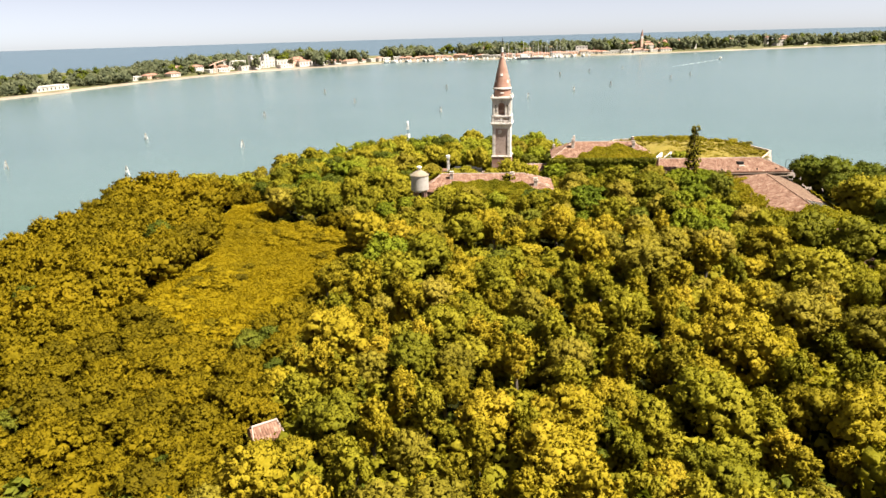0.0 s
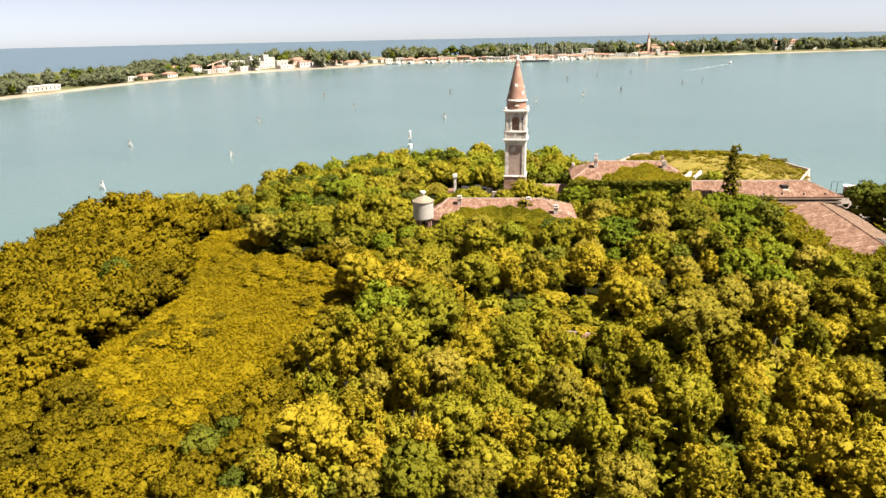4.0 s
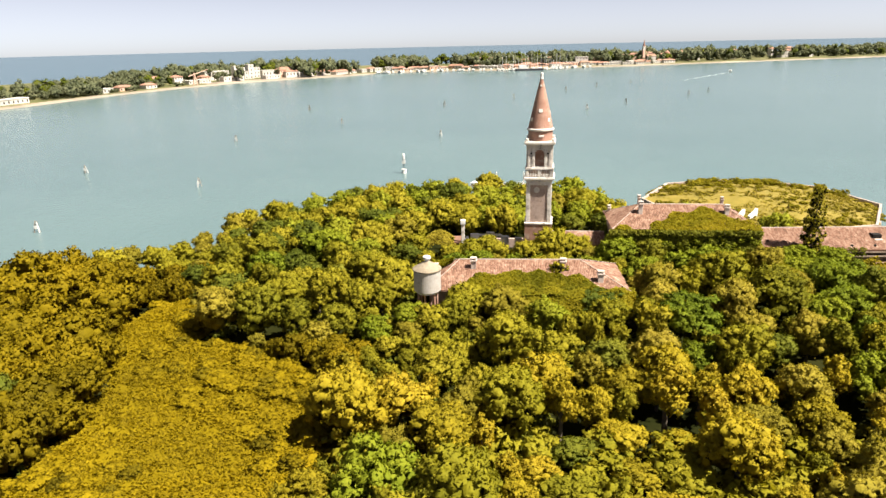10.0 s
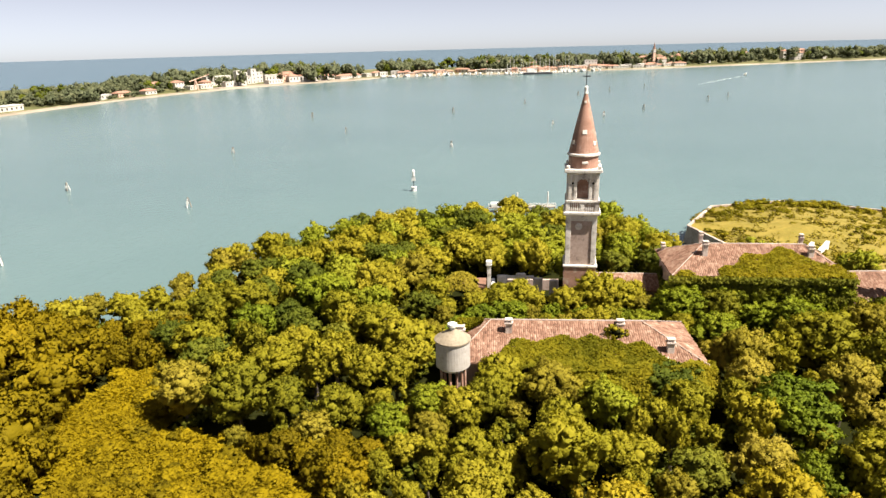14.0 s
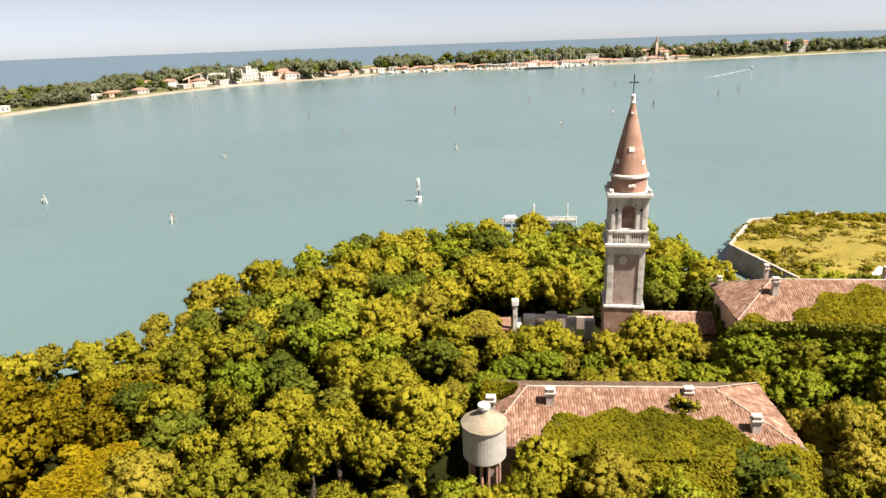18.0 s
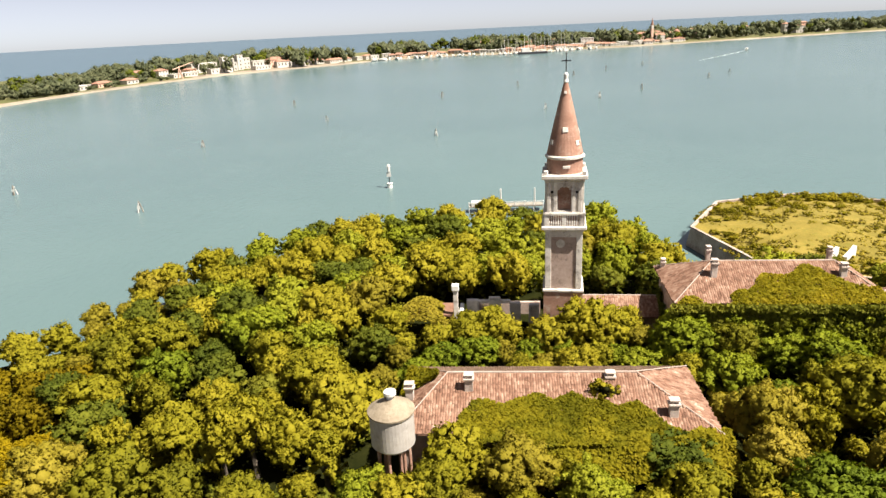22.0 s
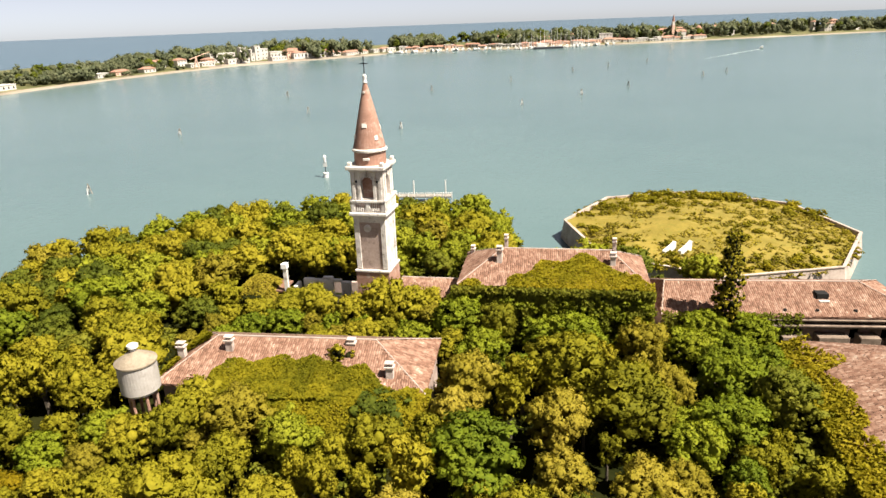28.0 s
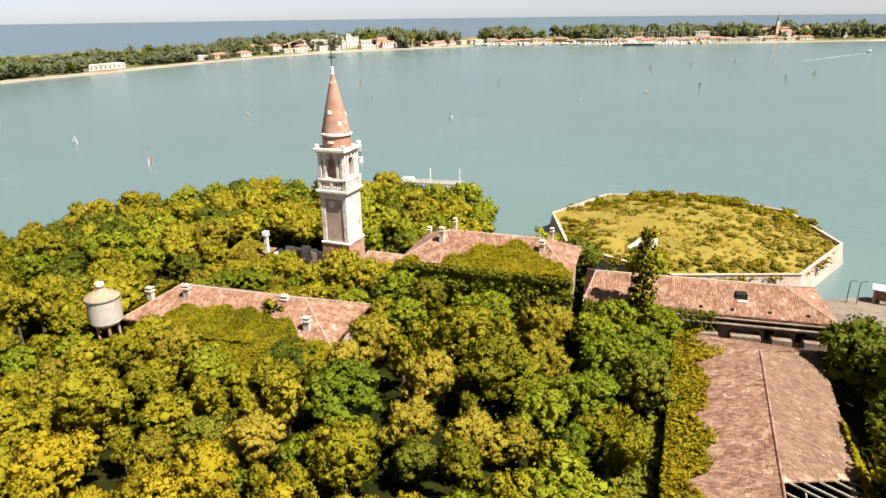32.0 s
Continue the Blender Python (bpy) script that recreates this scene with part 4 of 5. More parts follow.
for x, y, h in ((-10.4, -14.5, 2.3), (-8.0, -14.7, 2.5)):
    bm = bmesh.new()
    v = [bm.verts.new(p) for p in ((x, y, 2.6), (x + 1.9, y + 1.3, 2.6), (x + 1.9, y + 1.3, 2.9 + h), (x + 1.1, y + 0.8, 2.9 + h * 0.72), (x, y, 2.6 + h * 0.6))]
    bm.faces.new(v)
    r = bmesh.ops.extrude_face_region(bm, geom=bm.faces[:])
    bmesh.ops.translate(bm, vec=(0.4, -0.45, 0), verts=[q for q in r["geom"] if isinstance(q, bmesh.types.BMVert)])
    part("wall_stub", bm, M_WHITE, fort, "broken white wall stub")

# ---- quay ----
quay = slab("quay", [(72.6, 150), (74, 171.5), (84, 175.5), (97, 168), (99, 152)], -0.4, 1.62, M_PAVING, "worn pale paving of the landing quay", "quay", inset=0.5)


def shelter(x, y, turn):
    s = thing("quay_shelter", "small brick shelter with a flat white slab roof on the quay", "shelter", pose(x, y, 1.62, 0, 0, turn), "quay shelters")
    for a in (-0.8, 0.8):
        for b in (-0.7, 0.7):
            part("pillar", bevelled(boxes((a - 0.18, a + 0.18, b - 0.18, b + 0.18, 0, 2.0)), 0.02), M_BRICK, s)
    part("back_panel", boxes((-0.65, 0.65, 0.62, 0.76, 0, 1.9)), M_BRICK, s)
    part("roof", bevelled(boxes((-1.25, 1.25, -1.15, 1.15, 2.0, 2.2)), 0.04), M_WHITE, s)
    return s


s0 = shelter(83.2, 172.6, -20)
copy_thing(s0, pose(88.0, 171.2, 1.62, 0, 0, -25))


def quay_lamp(x, y):
    s = thing("quay_lamp", "thin iron lamp post with a bent arm", "lamp post", pose(x, y, 1.6), "quay lamps")
    bm = bmesh.new()
    rod(bm, (0, 0, 0), (0, 0, 3.2), 0.06)
    part("post", bm, M_IRON, s)
    bm = bmesh.new()
    rod(bm, (0, 0, 3.2), (0.5, 0, 3.45), 0.05)
    rod(bm, (0.5, 0, 3.45), (1.0, 0, 3.3), 0.05)
    part("arm", bm, M_IRON, s)
    return s


l0 = quay_lamp(78.6, 171.4)
copy_thing(l0, pose(79.8, 171.2, 1.6, 0, 0, 15))


def rowing_boat(x, y, turn):
    b = thing("rowing_boat", "small dark open boat drawn up at the quay", "boat", pose(x, y, 1.62, 0, 0, turn))
    bm = bmesh.new()
    sec = [(-2.0, 0.5, 0.55), (-1.0, 0.75, 0.5), (0.5, 0.75, 0.5), (1.6, 0.45, 0.6), (2.2, 0.05, 0.75)]
    rows = [[bm.verts.new((x0, -w, h)), bm.verts.new((x0, -w * 0.6, 0.02)), bm.verts.new((x0, w * 0.6, 0.02)), bm.verts.new((x0, w, h))] for x0, w, h in sec]
    for a, c in zip(rows, rows[1:]):
        for i in range(3):
            bm.faces.new((a[i], c[i], c[i + 1], a[i + 1]))
    bm.faces.new(rows[0])
    bmesh.ops.solidify(bm, geom=bm.faces[:], thickness=0.06)
    part("hull", bm, M_TIMBER, b)
    part("thwart", boxes((-0.9, -0.6, -0.7, 0.7, 0.35, 0.4), (0.4, 0.7, -0.7, 0.7, 0.35, 0.4)), M_TIMBER, b)


rowing_boat(85.0, 169.5, 30)

# ---- landing stage behind the wood ----
pier = thing("landing_stage", "white railed landing stage on piles in the lagoon", "pier", pose(3.5, 226.5, 0))
part("deck", bevelled(boxes((-8, 8, -1.3, 1.3, 1.1, 1.4)), 0.03), M_TIMBER, pier)
for x in range(-8, 9, 2):
    bm = bmesh.new()
    rod(bm, (x, -1.2, -0.8), (x, -1.2, 2.4), 0.1)
    part("pier_post", bm, M_WHITE, pier)
part("rail", boxes((-8, 8, -1.25, -1.15, 2.2, 2.3)), M_WHITE, pier)
for x in (-1, 6.4):
    bm = bmesh.new()
    rod(bm, (x, 1.2, -0.8), (x, 1.2, 4.6), 0.16)
    part("mooring_pole", bm, M_WHITE, pier)
cab = part("cabin", bevelled(boxes((-7.5, -5.0, -0.9, 0.9, 1.4, 2.3)), 0.05), M_WHITE, pier)

# ---- navigation marks ----


def bricola(x, y, white, scale=1.0):
    s = thing("mooring_dolphin", ("white-boarded" if white else "dark") + " cluster of three timber piles in the lagoon", "channel marker", pose(x, y, 0) @ Matrix.Scale(scale, 4), "channel markers")
    for i in range(3):
        a = 2 * math.pi * i / 3 + x
        bm = bmesh.new()
        rod(bm, (1.0 * math.cos(a), 1.0 * math.sin(a), -1), (0.16 * math.cos(a), 0.16 * math.sin(a), 2.7 + 0.25 * i), 0.18, 0.14, 8)
        part("timber_post", bm, M_TIMBER if not white or i else M_WHITE, s)
    part("band", lathe([(0.42, 2.1), (0.42, 2.25)], 12), M_IRON, s)
    if white:
        part("board", bevelled(boxes((-0.4, 0.4, -0.62, -0.56, 1.0, 1.9)), 0.02), M_WHITE, s, "white sign board")


for x, y, w in ((-18, 332, 1), (23, 514, 0), (-71, 384, 0), (-83.5, 235, 1), (-131, 258, 1), (89, 465, 0), (29, 397, 1), (164, 541, 0), (67.5, 580, 0), (60, 432, 1),
                (134, 654, 0), (-105, 326, 1), (-105, 455, 0), (143, 518, 0), (-147, 200, 1), (-101, 188, 1), (-22.7, 469, 0), (98, 619, 0)):
    bricola(x, y, w, 0.85 if y < 420 else 1.0)
beacon = thing("channel_beacon", "tall white channel beacon on a pile cluster in the lagoon", "beacon", pose(-25.3, 251.5, 0))
part("pile_cluster", lathe([(0.75, -1), (0.7, 0.9), (0.8, 1.0), (0.8, 1.25)], 14), M_WHITE, beacon)
bm = bmesh.new()
rod(bm, (0, 0, 1.2), (0, 0, 4.4), 0.13)
part("post", bm, M_IRON, beacon)
part("lantern", lathe([(0.38, 4.3), (0.38, 5.4), (0.5, 5.5), (0.2, 6.1)], 12), M_WHITE, beacon)
part("dayboard", bevelled(boxes((-0.55, 0.55, -0.2, -0.12, 2.9, 4.1)), 0.03), M_WHITE, beacon)

motor_boat = thing("motor_boat", "small white motor boat under way in the lagoon", "boat", pose(272, 795, 0.2, 0, 0, 58))
bm = bmesh.new()
rows = [[bm.verts.new((x0, -w, 1.2)), bm.verts.new((x0, 0, -0.3)), bm.verts.new((x0, w, 1.2))] for x0, w in ((-4, 1.3), (0, 1.5), (3, 1.0), (5.5, 0.05))]
for a, c in zip(rows, rows[1:]):
    for i in range(2):
        bm.faces.new((a[i], c[i], c[i + 1], a[i + 1]))
    bm.faces.new((a[0], a[2], c[2], c[0]))
bm.faces.new(rows[0])
part("hull", bm, M_WHITE, motor_boat)
part("cabin", bevelled(boxes((-1.5, 1.5, -0.9, 0.9, 1.2, 2.4)), 0.1), M_WHITE, motor_boat)
bm = bmesh.new()
pa, pb = Vector((267, 787, 0.05)), Vector((185, 672, 0.05))
dr = (pb - pa).normalized()
sd = Vector((-dr.y, dr.x, 0))
prev = None
for i in range(25):
    k = i / 24
    p = pa.lerp(pb, k) + sd * 0.8 * math.sin(i * 1.7)
    w = 0.6 + 0.9 * k * (1 - 0.5 * k) + 0.3 * math.sin(i * 2.9)
    w *= 1 - 0.75 * max(0, k - 0.5) * 2
    cur = (bm.verts.new(p + sd * w), bm.verts.new(p - sd * w))
    if prev:
        bm.faces.new((prev[0], prev[1], cur[1], cur[0]))
    prev = cur
tagged(new("boat_wake", bm_mesh("boat_wake", bm, M_FOAM)), "white foam wake trailing across the lagoon", "wake", kind="stuff")

# ---- far shore ----
SHORE = [(-372, 250), (-352, 360), (-339, 450), (-327, 510), (-314, 610), (-291, 690), (-260, 764), (-222, 812), (-166, 862), (-120, 935), (-42, 956), (40, 942), (118, 978), (200, 995), (306, 1032), (450, 1085), (640, 1150), (900, 1230)]
DEPTH = 270


def shore_at(k):
    k = min(max(k, 0), len(SHORE) - 1.001)
    i = int(k)
    f = k - i
    a, b = SHORE[i], SHORE[i + 1]
    t = Vector((b[0] - a[0], b[1] - a[1], 0)).normalized()
    return Vector((a[0] + (b[0] - a[0]) * f, a[1] + (b[1] - a[1]) * f, 0)), t, Vector((-t.y, t.x, 0))


bm = bmesh.new()
rows = []
for i in range(len(SHORE) * 4 - 4):
    p, t, n = shore_at(i / 4)
    j = 4 * noise.noise(Vector((i * 0.7, 0, 0)))
    rows.append([bm.verts.new(p + n * (d + j) + Vector((0, 0, z))) for d, z in ((0, -0.4), (2, 0.9), (5 if not 22 < i < 34 else 26, 1.5))])
for a, b in zip(rows, rows[1:]):
    for i in range(2):
        bm.faces.new((a[i], b[i], b[i + 1], a[i + 1]))
tagged(new("far_shore", bm_mesh("far_shore", bm, M_SAND)), "pale sandy shore of the long barrier island", "shore", kind="structure")

bm = bmesh.new()
rows = []
for i in range(len(SHORE) * 4 - 4):
    p, t, n = shore_at(i / 4)
    rows.append([bm.verts.new(p + n * d + Vector((0, 0, z))) for d, z in ((3.5 if not 22 < i < 34 else 22, 1.2), (9 if not 22 < i < 34 else 30, 1.7), (DEPTH, 1.8), (DEPTH + 6, -0.4))])
for a, b in zip(rows, rows[1:]):
    for i in range(3):
        bm.faces.new((a[i], b[i], b[i + 1], a[i + 1]))
tagged(new("far_land", bm_mesh("far_land", bm, M_FAR_LAND)), "scrubby ground of the long barrier island", "ground", kind="structure")

FAR_KINDS = [crown_arrays(1.0, 0.9, 9, 110, 0.075, clump_r=(0.5, 0.8), per=4, cores=3, rough=True) for _ in range(5)]
far_woods, far_yellow = Heap(), Heap()
r2 = random.Random(5)
for i in range(1900):
    k = r2.random() * (len(SHORE) - 1.01)
    p, t, n = shore_at(k)
    d = 7 + (112 if k < 8.6 else 245) * r2.random() ** 1.5
    if 5.3 < k < 8.6 and d < 66 and r2.random() < 0.96 or k > 8.6 and d < 36 or (2.7 < k < 3.4 or 4.0 < k < 5.3) and d < 26:
        continue
    h = r2.uniform(7, 14.5) * (1.0 + 0.35 * noise.noise(Vector((p.x * 0.01, p.y * 0.01, 0)))) * (0.72 if k < 5.5 else 1.3)
    w = h * r2.uniform(0.38, 0.62)
    (far_woods if r2.random() < 0.86 else far_yellow).add(FAR_KINDS[i % 5], np.array([w, w, h * 0.62]), r2.random() * 6.28, np.array([p.x + n.x * d, p.y + n.y * d, 1.5 + h * 0.44]))
for i in range(520):
    k = r2.random() * (len(SHORE) - 1.01)
    p, t, n = shore_at(k)
    d, h = (r2.uniform(8, 70) if k < 5.2 else r2.uniform(70, 130) if k < 8.6 else r2.uniform(38, 120)), r2.uniform(3.5, 6)
    if 2.7 < k < 3.4 and d < 26:
        continue
    far_woods.add(FAR_KINDS[i % 5], np.array([h * 0.9, h * 0.9, h * 0.5]), r2.random() * 6.28, np.array([p.x + n.x * d, p.y + n.y * d, 1.5 + h * 0.35]))
for i in range(260):
    k = r2.uniform(5.2, 8.9)
    p, t, n = shore_at(k)
    d, h = r2.uniform(68, 150), r2.uniform(8, 13)
    far_woods.add(FAR_KINDS[i % 5], np.array([h * 0.5, h * 0.5, h * 0.62]), r2.random() * 6.28, np.array([p.x + n.x * d, p.y + n.y * d, 1.5 + h * 0.5]))
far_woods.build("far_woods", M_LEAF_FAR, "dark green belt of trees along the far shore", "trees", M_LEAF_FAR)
far_yellow.build("far_scrub", M_LEAF_DEEP, "lighter scrub and trees along the far shore", "trees")


def far_house(x, y, turn, w, d, h, wall, roofed=True, storeys=2):
    s = thing("far_house", ("pale" if wall is M_WALL_PALE else "rose-coloured") + (" house with a tile roof" if roofed else " flat-roofed block") + " on the far shore", "house", pose(x, y, 1.2, 0, 0, turn), "houses on the far shore")
    part("wall", boxes((-w / 2, w / 2, -d / 2, d / 2, 0, h)), wall, s)
    if roofed:
        bm = bmesh.new()
        e = 0.5
        v = [bm.verts.new(p) for p in ((-w / 2 - e, -d / 2 - e, h), (w / 2 + e, -d / 2 - e, h), (w / 2 + e, d / 2 + e, h), (-w / 2 - e, d / 2 + e, h), (-w / 2 + d / 3, 0, h + d * 0.22), (w / 2 - d / 3, 0, h + d * 0.22))]
        for f in ((0, 1, 5, 4), (2, 3, 4, 5), (1, 2, 5), (3, 0, 4), (3, 2, 1, 0)):
            bm.faces.new([v[i] for i in f])
        part("roof", bm, M_ROOF_FAR, s)
    else:
        part("roof", boxes((-w / 2 - 0.3, w / 2 + 0.3, -d / 2 - 0.3, d / 2 + 0.3, h, h + 0.5)), M_WALL_PALE, s)
    n = max(1, int(w / 4))
    for k in range(storeys):
        for i in range(n):
            x0 = -w / 2 + (i + 0.5) * w / n
            z0 = h * (k + 0.35) / storeys
            part("window", boxes((x0 - 0.6, x0 + 0.6, -d / 2 - 0.06, -d / 2 + 0.05, z0, z0 + h * 0.4 / storeys)), M_DARK, s)
    return s


def on_shore(k, d):
    p, t, n = shore_at(k)
    return p.x + n.x * d, p.y + n.y * d, math.degrees(math.atan2(t.y, t.x))


for k, d, w, dp, h, wl, rf, st in ((3.05, 16, 34, 9, 4, M_WALL_PALE, False, 1), (4.4, 20, 16, 8, 4, M_WALL_ROSE, True, 1), (4.75, 18, 14, 8, 4, M_WALL_PALE, True, 1), (5.3, 60, 14, 9, 7, M_WALL_PALE, True, 2), (5.6, 55, 12, 9, 7, M_WALL_PALE, True, 2), (5.9, 40, 12, 8, 6, M_WALL_ROSE, True, 2),
                                   (6.15, 60, 30, 12, 10, M_WALL_PALE, False, 3), (6.92, 62, 22, 12, 12, M_WALL_PALE, False, 3), (6.45, 45, 7, 7, 15, M_WALL_PALE, False, 4), (6.75, 45, 7, 7, 16, M_WALL_PALE, False, 4), (6.6, 40, 5, 5, 9, M_WALL_PALE, False, 2),
                                   (7.25, 38, 18, 14, 9, M_WALL_ROSE, True, 2), (7.5, 34, 46, 20, 7, M_WALL_PALE, True, 1), (8.05, 34, 16, 9, 5, M_WALL_PALE, True, 1)):
    x, y, tn = on_shore(k, d)
    far_house(x, y, tn, w, dp, h, wl, rf, st)
r2 = random.Random(11)
for i in range(58):
    x, y, tn = on_shore(8.7 + 5.2 * (i + r2.random() * 0.7) / 58, r2.uniform(10, 32))
    far_house(x, y, tn + r2.uniform(-12, 12), r2.uniform(8, 18), r2.uniform(6, 9), r2.uniform(3, 5.5), r2.choice((M_WALL_PALE, M_WALL_PALE, M_WALL_PALE, M_WALL_ROSE)), r2.random() < 0.5, 1)
for i in range(26):
    x, y, tn = on_shore(9 + 4.2 * r2.random(), r2.uniform(40, 170))
    far_house(x, y, tn + r2.uniform(-20, 20), r2.uniform(9, 18), r2.uniform(8, 10), r2.uniform(8, 13), r2.choice((M_WALL_PALE, M_WALL_PALE, M_WALL_ROSE)), r2.random() < 0.7, 3)
for i in range(26):
    x, y, tn = on_shore(13.2 + 2.6 * r2.random(), r2.uniform(60, 130))
    far_house(x, y, tn + r2.uniform(-20, 20), r2.uniform(9, 16), r2.uniform(8, 10), r2.uniform(9, 14), r2.choice((M_WALL_PALE, M_WALL_PALE, M_WALL_ROSE)), True, 3)


def far_church(x, y, turn):
    s = thing("far_church", "brick bell tower and nave of a church on the far shore", "church", pose(x, y, 1.2, 0, 0, turn))
    part("tower", bevelled(boxes((-1.9, 1.9, -1.9, 1.9, 0, 19)), 0.15), M_WALL_ROSE, s)
    part("belfry", bevelled(boxes((-2.1, 2.1, -2.1, 2.1, 19, 19.6), (-1.7, 1.7, -1.7, 1.7, 19.6, 23.5)), 0.1), M_WALL_PALE, s)
    part("spire", lathe([(2.0, 23.5), (0.1, 33)], 8, math.pi / 8), M_ROOF_FAR, s)
    part("nave", boxes((4, 18, -5, 5, 0, 10)), M_WALL_PALE, s)
    bm = bmesh.new()
    v = [bm.verts.new(p) for p in ((3.6, -5.4, 10), (18.4, -5.4, 10), (18.4, 5.4, 10), (3.6, 5.4, 10), (3.6, 0, 13), (18.4, 0, 13))]
    for f in ((0, 1, 5, 4), (2, 3, 4, 5), (1, 2, 5), (3, 0, 4), (3, 2, 1, 0)):
        bm.faces.new([v[i] for i in f])
    part("nave_roof", bm, M_ROOF_FAR, s)
    part("dome", lathe([(4.5, 0), (4.5, 12), (4, 14), (2, 16), (0.4, 17)], 16, at=(44, 10)), M_ROOF_FAR, s)


far_church(243, 1062, 15)


def sailing_boat(x, y, turn, mast):
    s = thing("sailing_boat", "white moored sailing boat with a bare mast", "boat", pose(x, y, 0, 0, 0, turn), "boats in the marina")
    bm = bmesh.new()
    rows = [[bm.verts.new((x0, -w, 1.3)), bm.verts.new((x0, 0, -0.2)), bm.verts.new((x0, w, 1.3))] for x0, w in ((-5, 1.2), (0, 1.7), (3, 1.1), (6, 0.05))]
    for a, c in zip(rows, rows[1:]):
        for i in range(2):
            bm.faces.new((a[i], c[i], c[i + 1], a[i + 1]))
        bm.faces.new((a[0], a[2], c[2], c[0]))
    bm.faces.new(rows[0])
    part("hull", bm, M_WHITE, s)
    bm = bmesh.new()
    rod(bm, (0.5, 0, 1.2), (0.5, 0, mast), 0.22, 0.12)
    part("mast", bm, M_WHITE, s)
    part("cabin", bevelled(boxes((-2.5, 1.8, -0.9, 0.9, 1.2, 2.2)), 0.1), M_WHITE, s)


for i in range(22):
    sailing_boat(28 + i * 4.2 + r2.uniform(-1, 1), 935 - 6 * r2.random() + i * 0.9, 80 + r2.uniform(-20, 20), r2.uniform(12, 24))


def launch(x, y, turn):
    s = thing("motor_launch", "white motor launch moored along the far shore", "boat", pose(x, y, 0, 0, 0, turn), "launches along the far shore")
    bm = bmesh.new()
    rows = [[bm.verts.new((x0, -w, 1.5)), bm.verts.new((x0, 0, -0.2)), bm.verts.new((x0, w, 1.5))] for x0, w in ((-5, 1.6), (0, 1.9), (3, 1.3), (6, 0.05))]
    for a, c in zip(rows, rows[1:]):
        for i in range(2):
            bm.faces.new((a[i], c[i], c[i + 1], a[i + 1]))
        bm.faces.new((a[0], a[2], c[2], c[0]))
    bm.faces.new(rows[0])
    part("hull", bm, M_WHITE, s)
    part("cabin", bevelled(boxes((-3.5, 2.0, -1.3, 1.3, 1.5, 3.0)), 0.15), M_WHITE, s)
    return s


l1 = launch(*on_shore(8.75, -4))
for i in range(40):
    x, y, tn = on_shore(8.8 + 3.6 * (i + r2.random()) / 40, r2.uniform(-7, -2))
    copy_thing(l1, pose(x, y, 0, 0, 0, tn + 90 + r2.uniform(-25, 25)))
for k, d, w, dp, h in ((5.7, 26, 18, 9, 4), (6.05, 24, 14, 8, 5), (6.3, 26, 10, 8, 5), (6.95, 22, 20, 9, 4), (7.15, 60, 26, 10, 8), (7.7, 62, 22, 10, 7), (8.3, 26, 26, 9, 4), (8.5, 24, 14, 8, 4), (5.45, 22, 12, 8, 4), (4.1, 16, 12, 7, 4)):
    x, y, tn = on_shore(k, d)
    far_house(x, y, tn + 4, w, dp, h, M_WALL_PALE, k > 7.5, 1)
work_boat = thing("work_boat", "dark-hulled work boat moored by the marina", "boat", pose(66, 925, 0, 0, 0, 8))
part("hull", bevelled(boxes((-18, 18, -3, 3, -0.5, 2.6)), 0.4), M_IRON, work_boat)
part("deckhouse", bevelled(boxes((-14, -4, -2.4, 2.4, 2.6, 7)), 0.2), M_WHITE, work_boat)
crane = thing("shore_crane", "rust-coloured crane on the far shore works", "crane", pose(-288, 722, 1.2, 0, 0, 40))
bm = bmesh.new()
for a in (-2, 2):
    rod(bm, (a, -2, 0), (0, 0, 12), 0.35)
    rod(bm, (a, 2, 0), (0, 0, 12), 0.35)
part("legs", bm, M_WALL_ROSE, crane)
bm = bmesh.new()
rod(bm, (-6, 0, 9), (14, 0, 15), 0.5, 0.3)
part("jib", bm, M_WALL_ROSE, crane)

# ---- vegetation ----
TREE_KINDS = []


def make_tree(name, label, rx, rz, zc, lobes, count, size, material, lobe_r=(0.3, 0.5), clump_r=(0.26, 0.5), flat=0.85):
    """A tree about 1 high to be scaled: trunk with limbs, and a crown of leafy lobes."""
    t = thing(name, label, "tree", pose(0, 0, -400), "trees of the wood")
    bm = bmesh.new()
    rod(bm, (0, 0, -0.03), (0.02, 0.01, zc * 0.8), 0.035, 0.022, 7)
    for i in range(4):
        a = 1.57 * i + 0.4
        rod(bm, (0.01, 0, zc * (0.5 + 0.08 * i)), (rx * 0.55 * math.cos(a), rx * 0.55 * math.sin(a), zc + rz * 0.15), 0.016, 0.006, 5)
    part("trunk", bm, M_BARK, t)
    lift_up = np.array([0, 0, zc])
    arr = crown_arrays(rx, rz, lobes, count, size, lobe_r, clump_r, flat=flat)
    part("crown", crown_mesh("crown", (arr[0] + lift_up, *arr[1:3], arr[3] + lift_up, *arr[4:]), material, material), material, t)
    coarse = crown_arrays(rx, rz, lobes, int(count * 0.4), size * 1.25, lobe_r, (clump_r[0] * 1.15, clump_r[1] * 1.15), 8, flat, rough=True)
    return t, (coarse[0] + lift_up, *coarse[1:3], coarse[3] + lift_up, *coarse[4:]), material


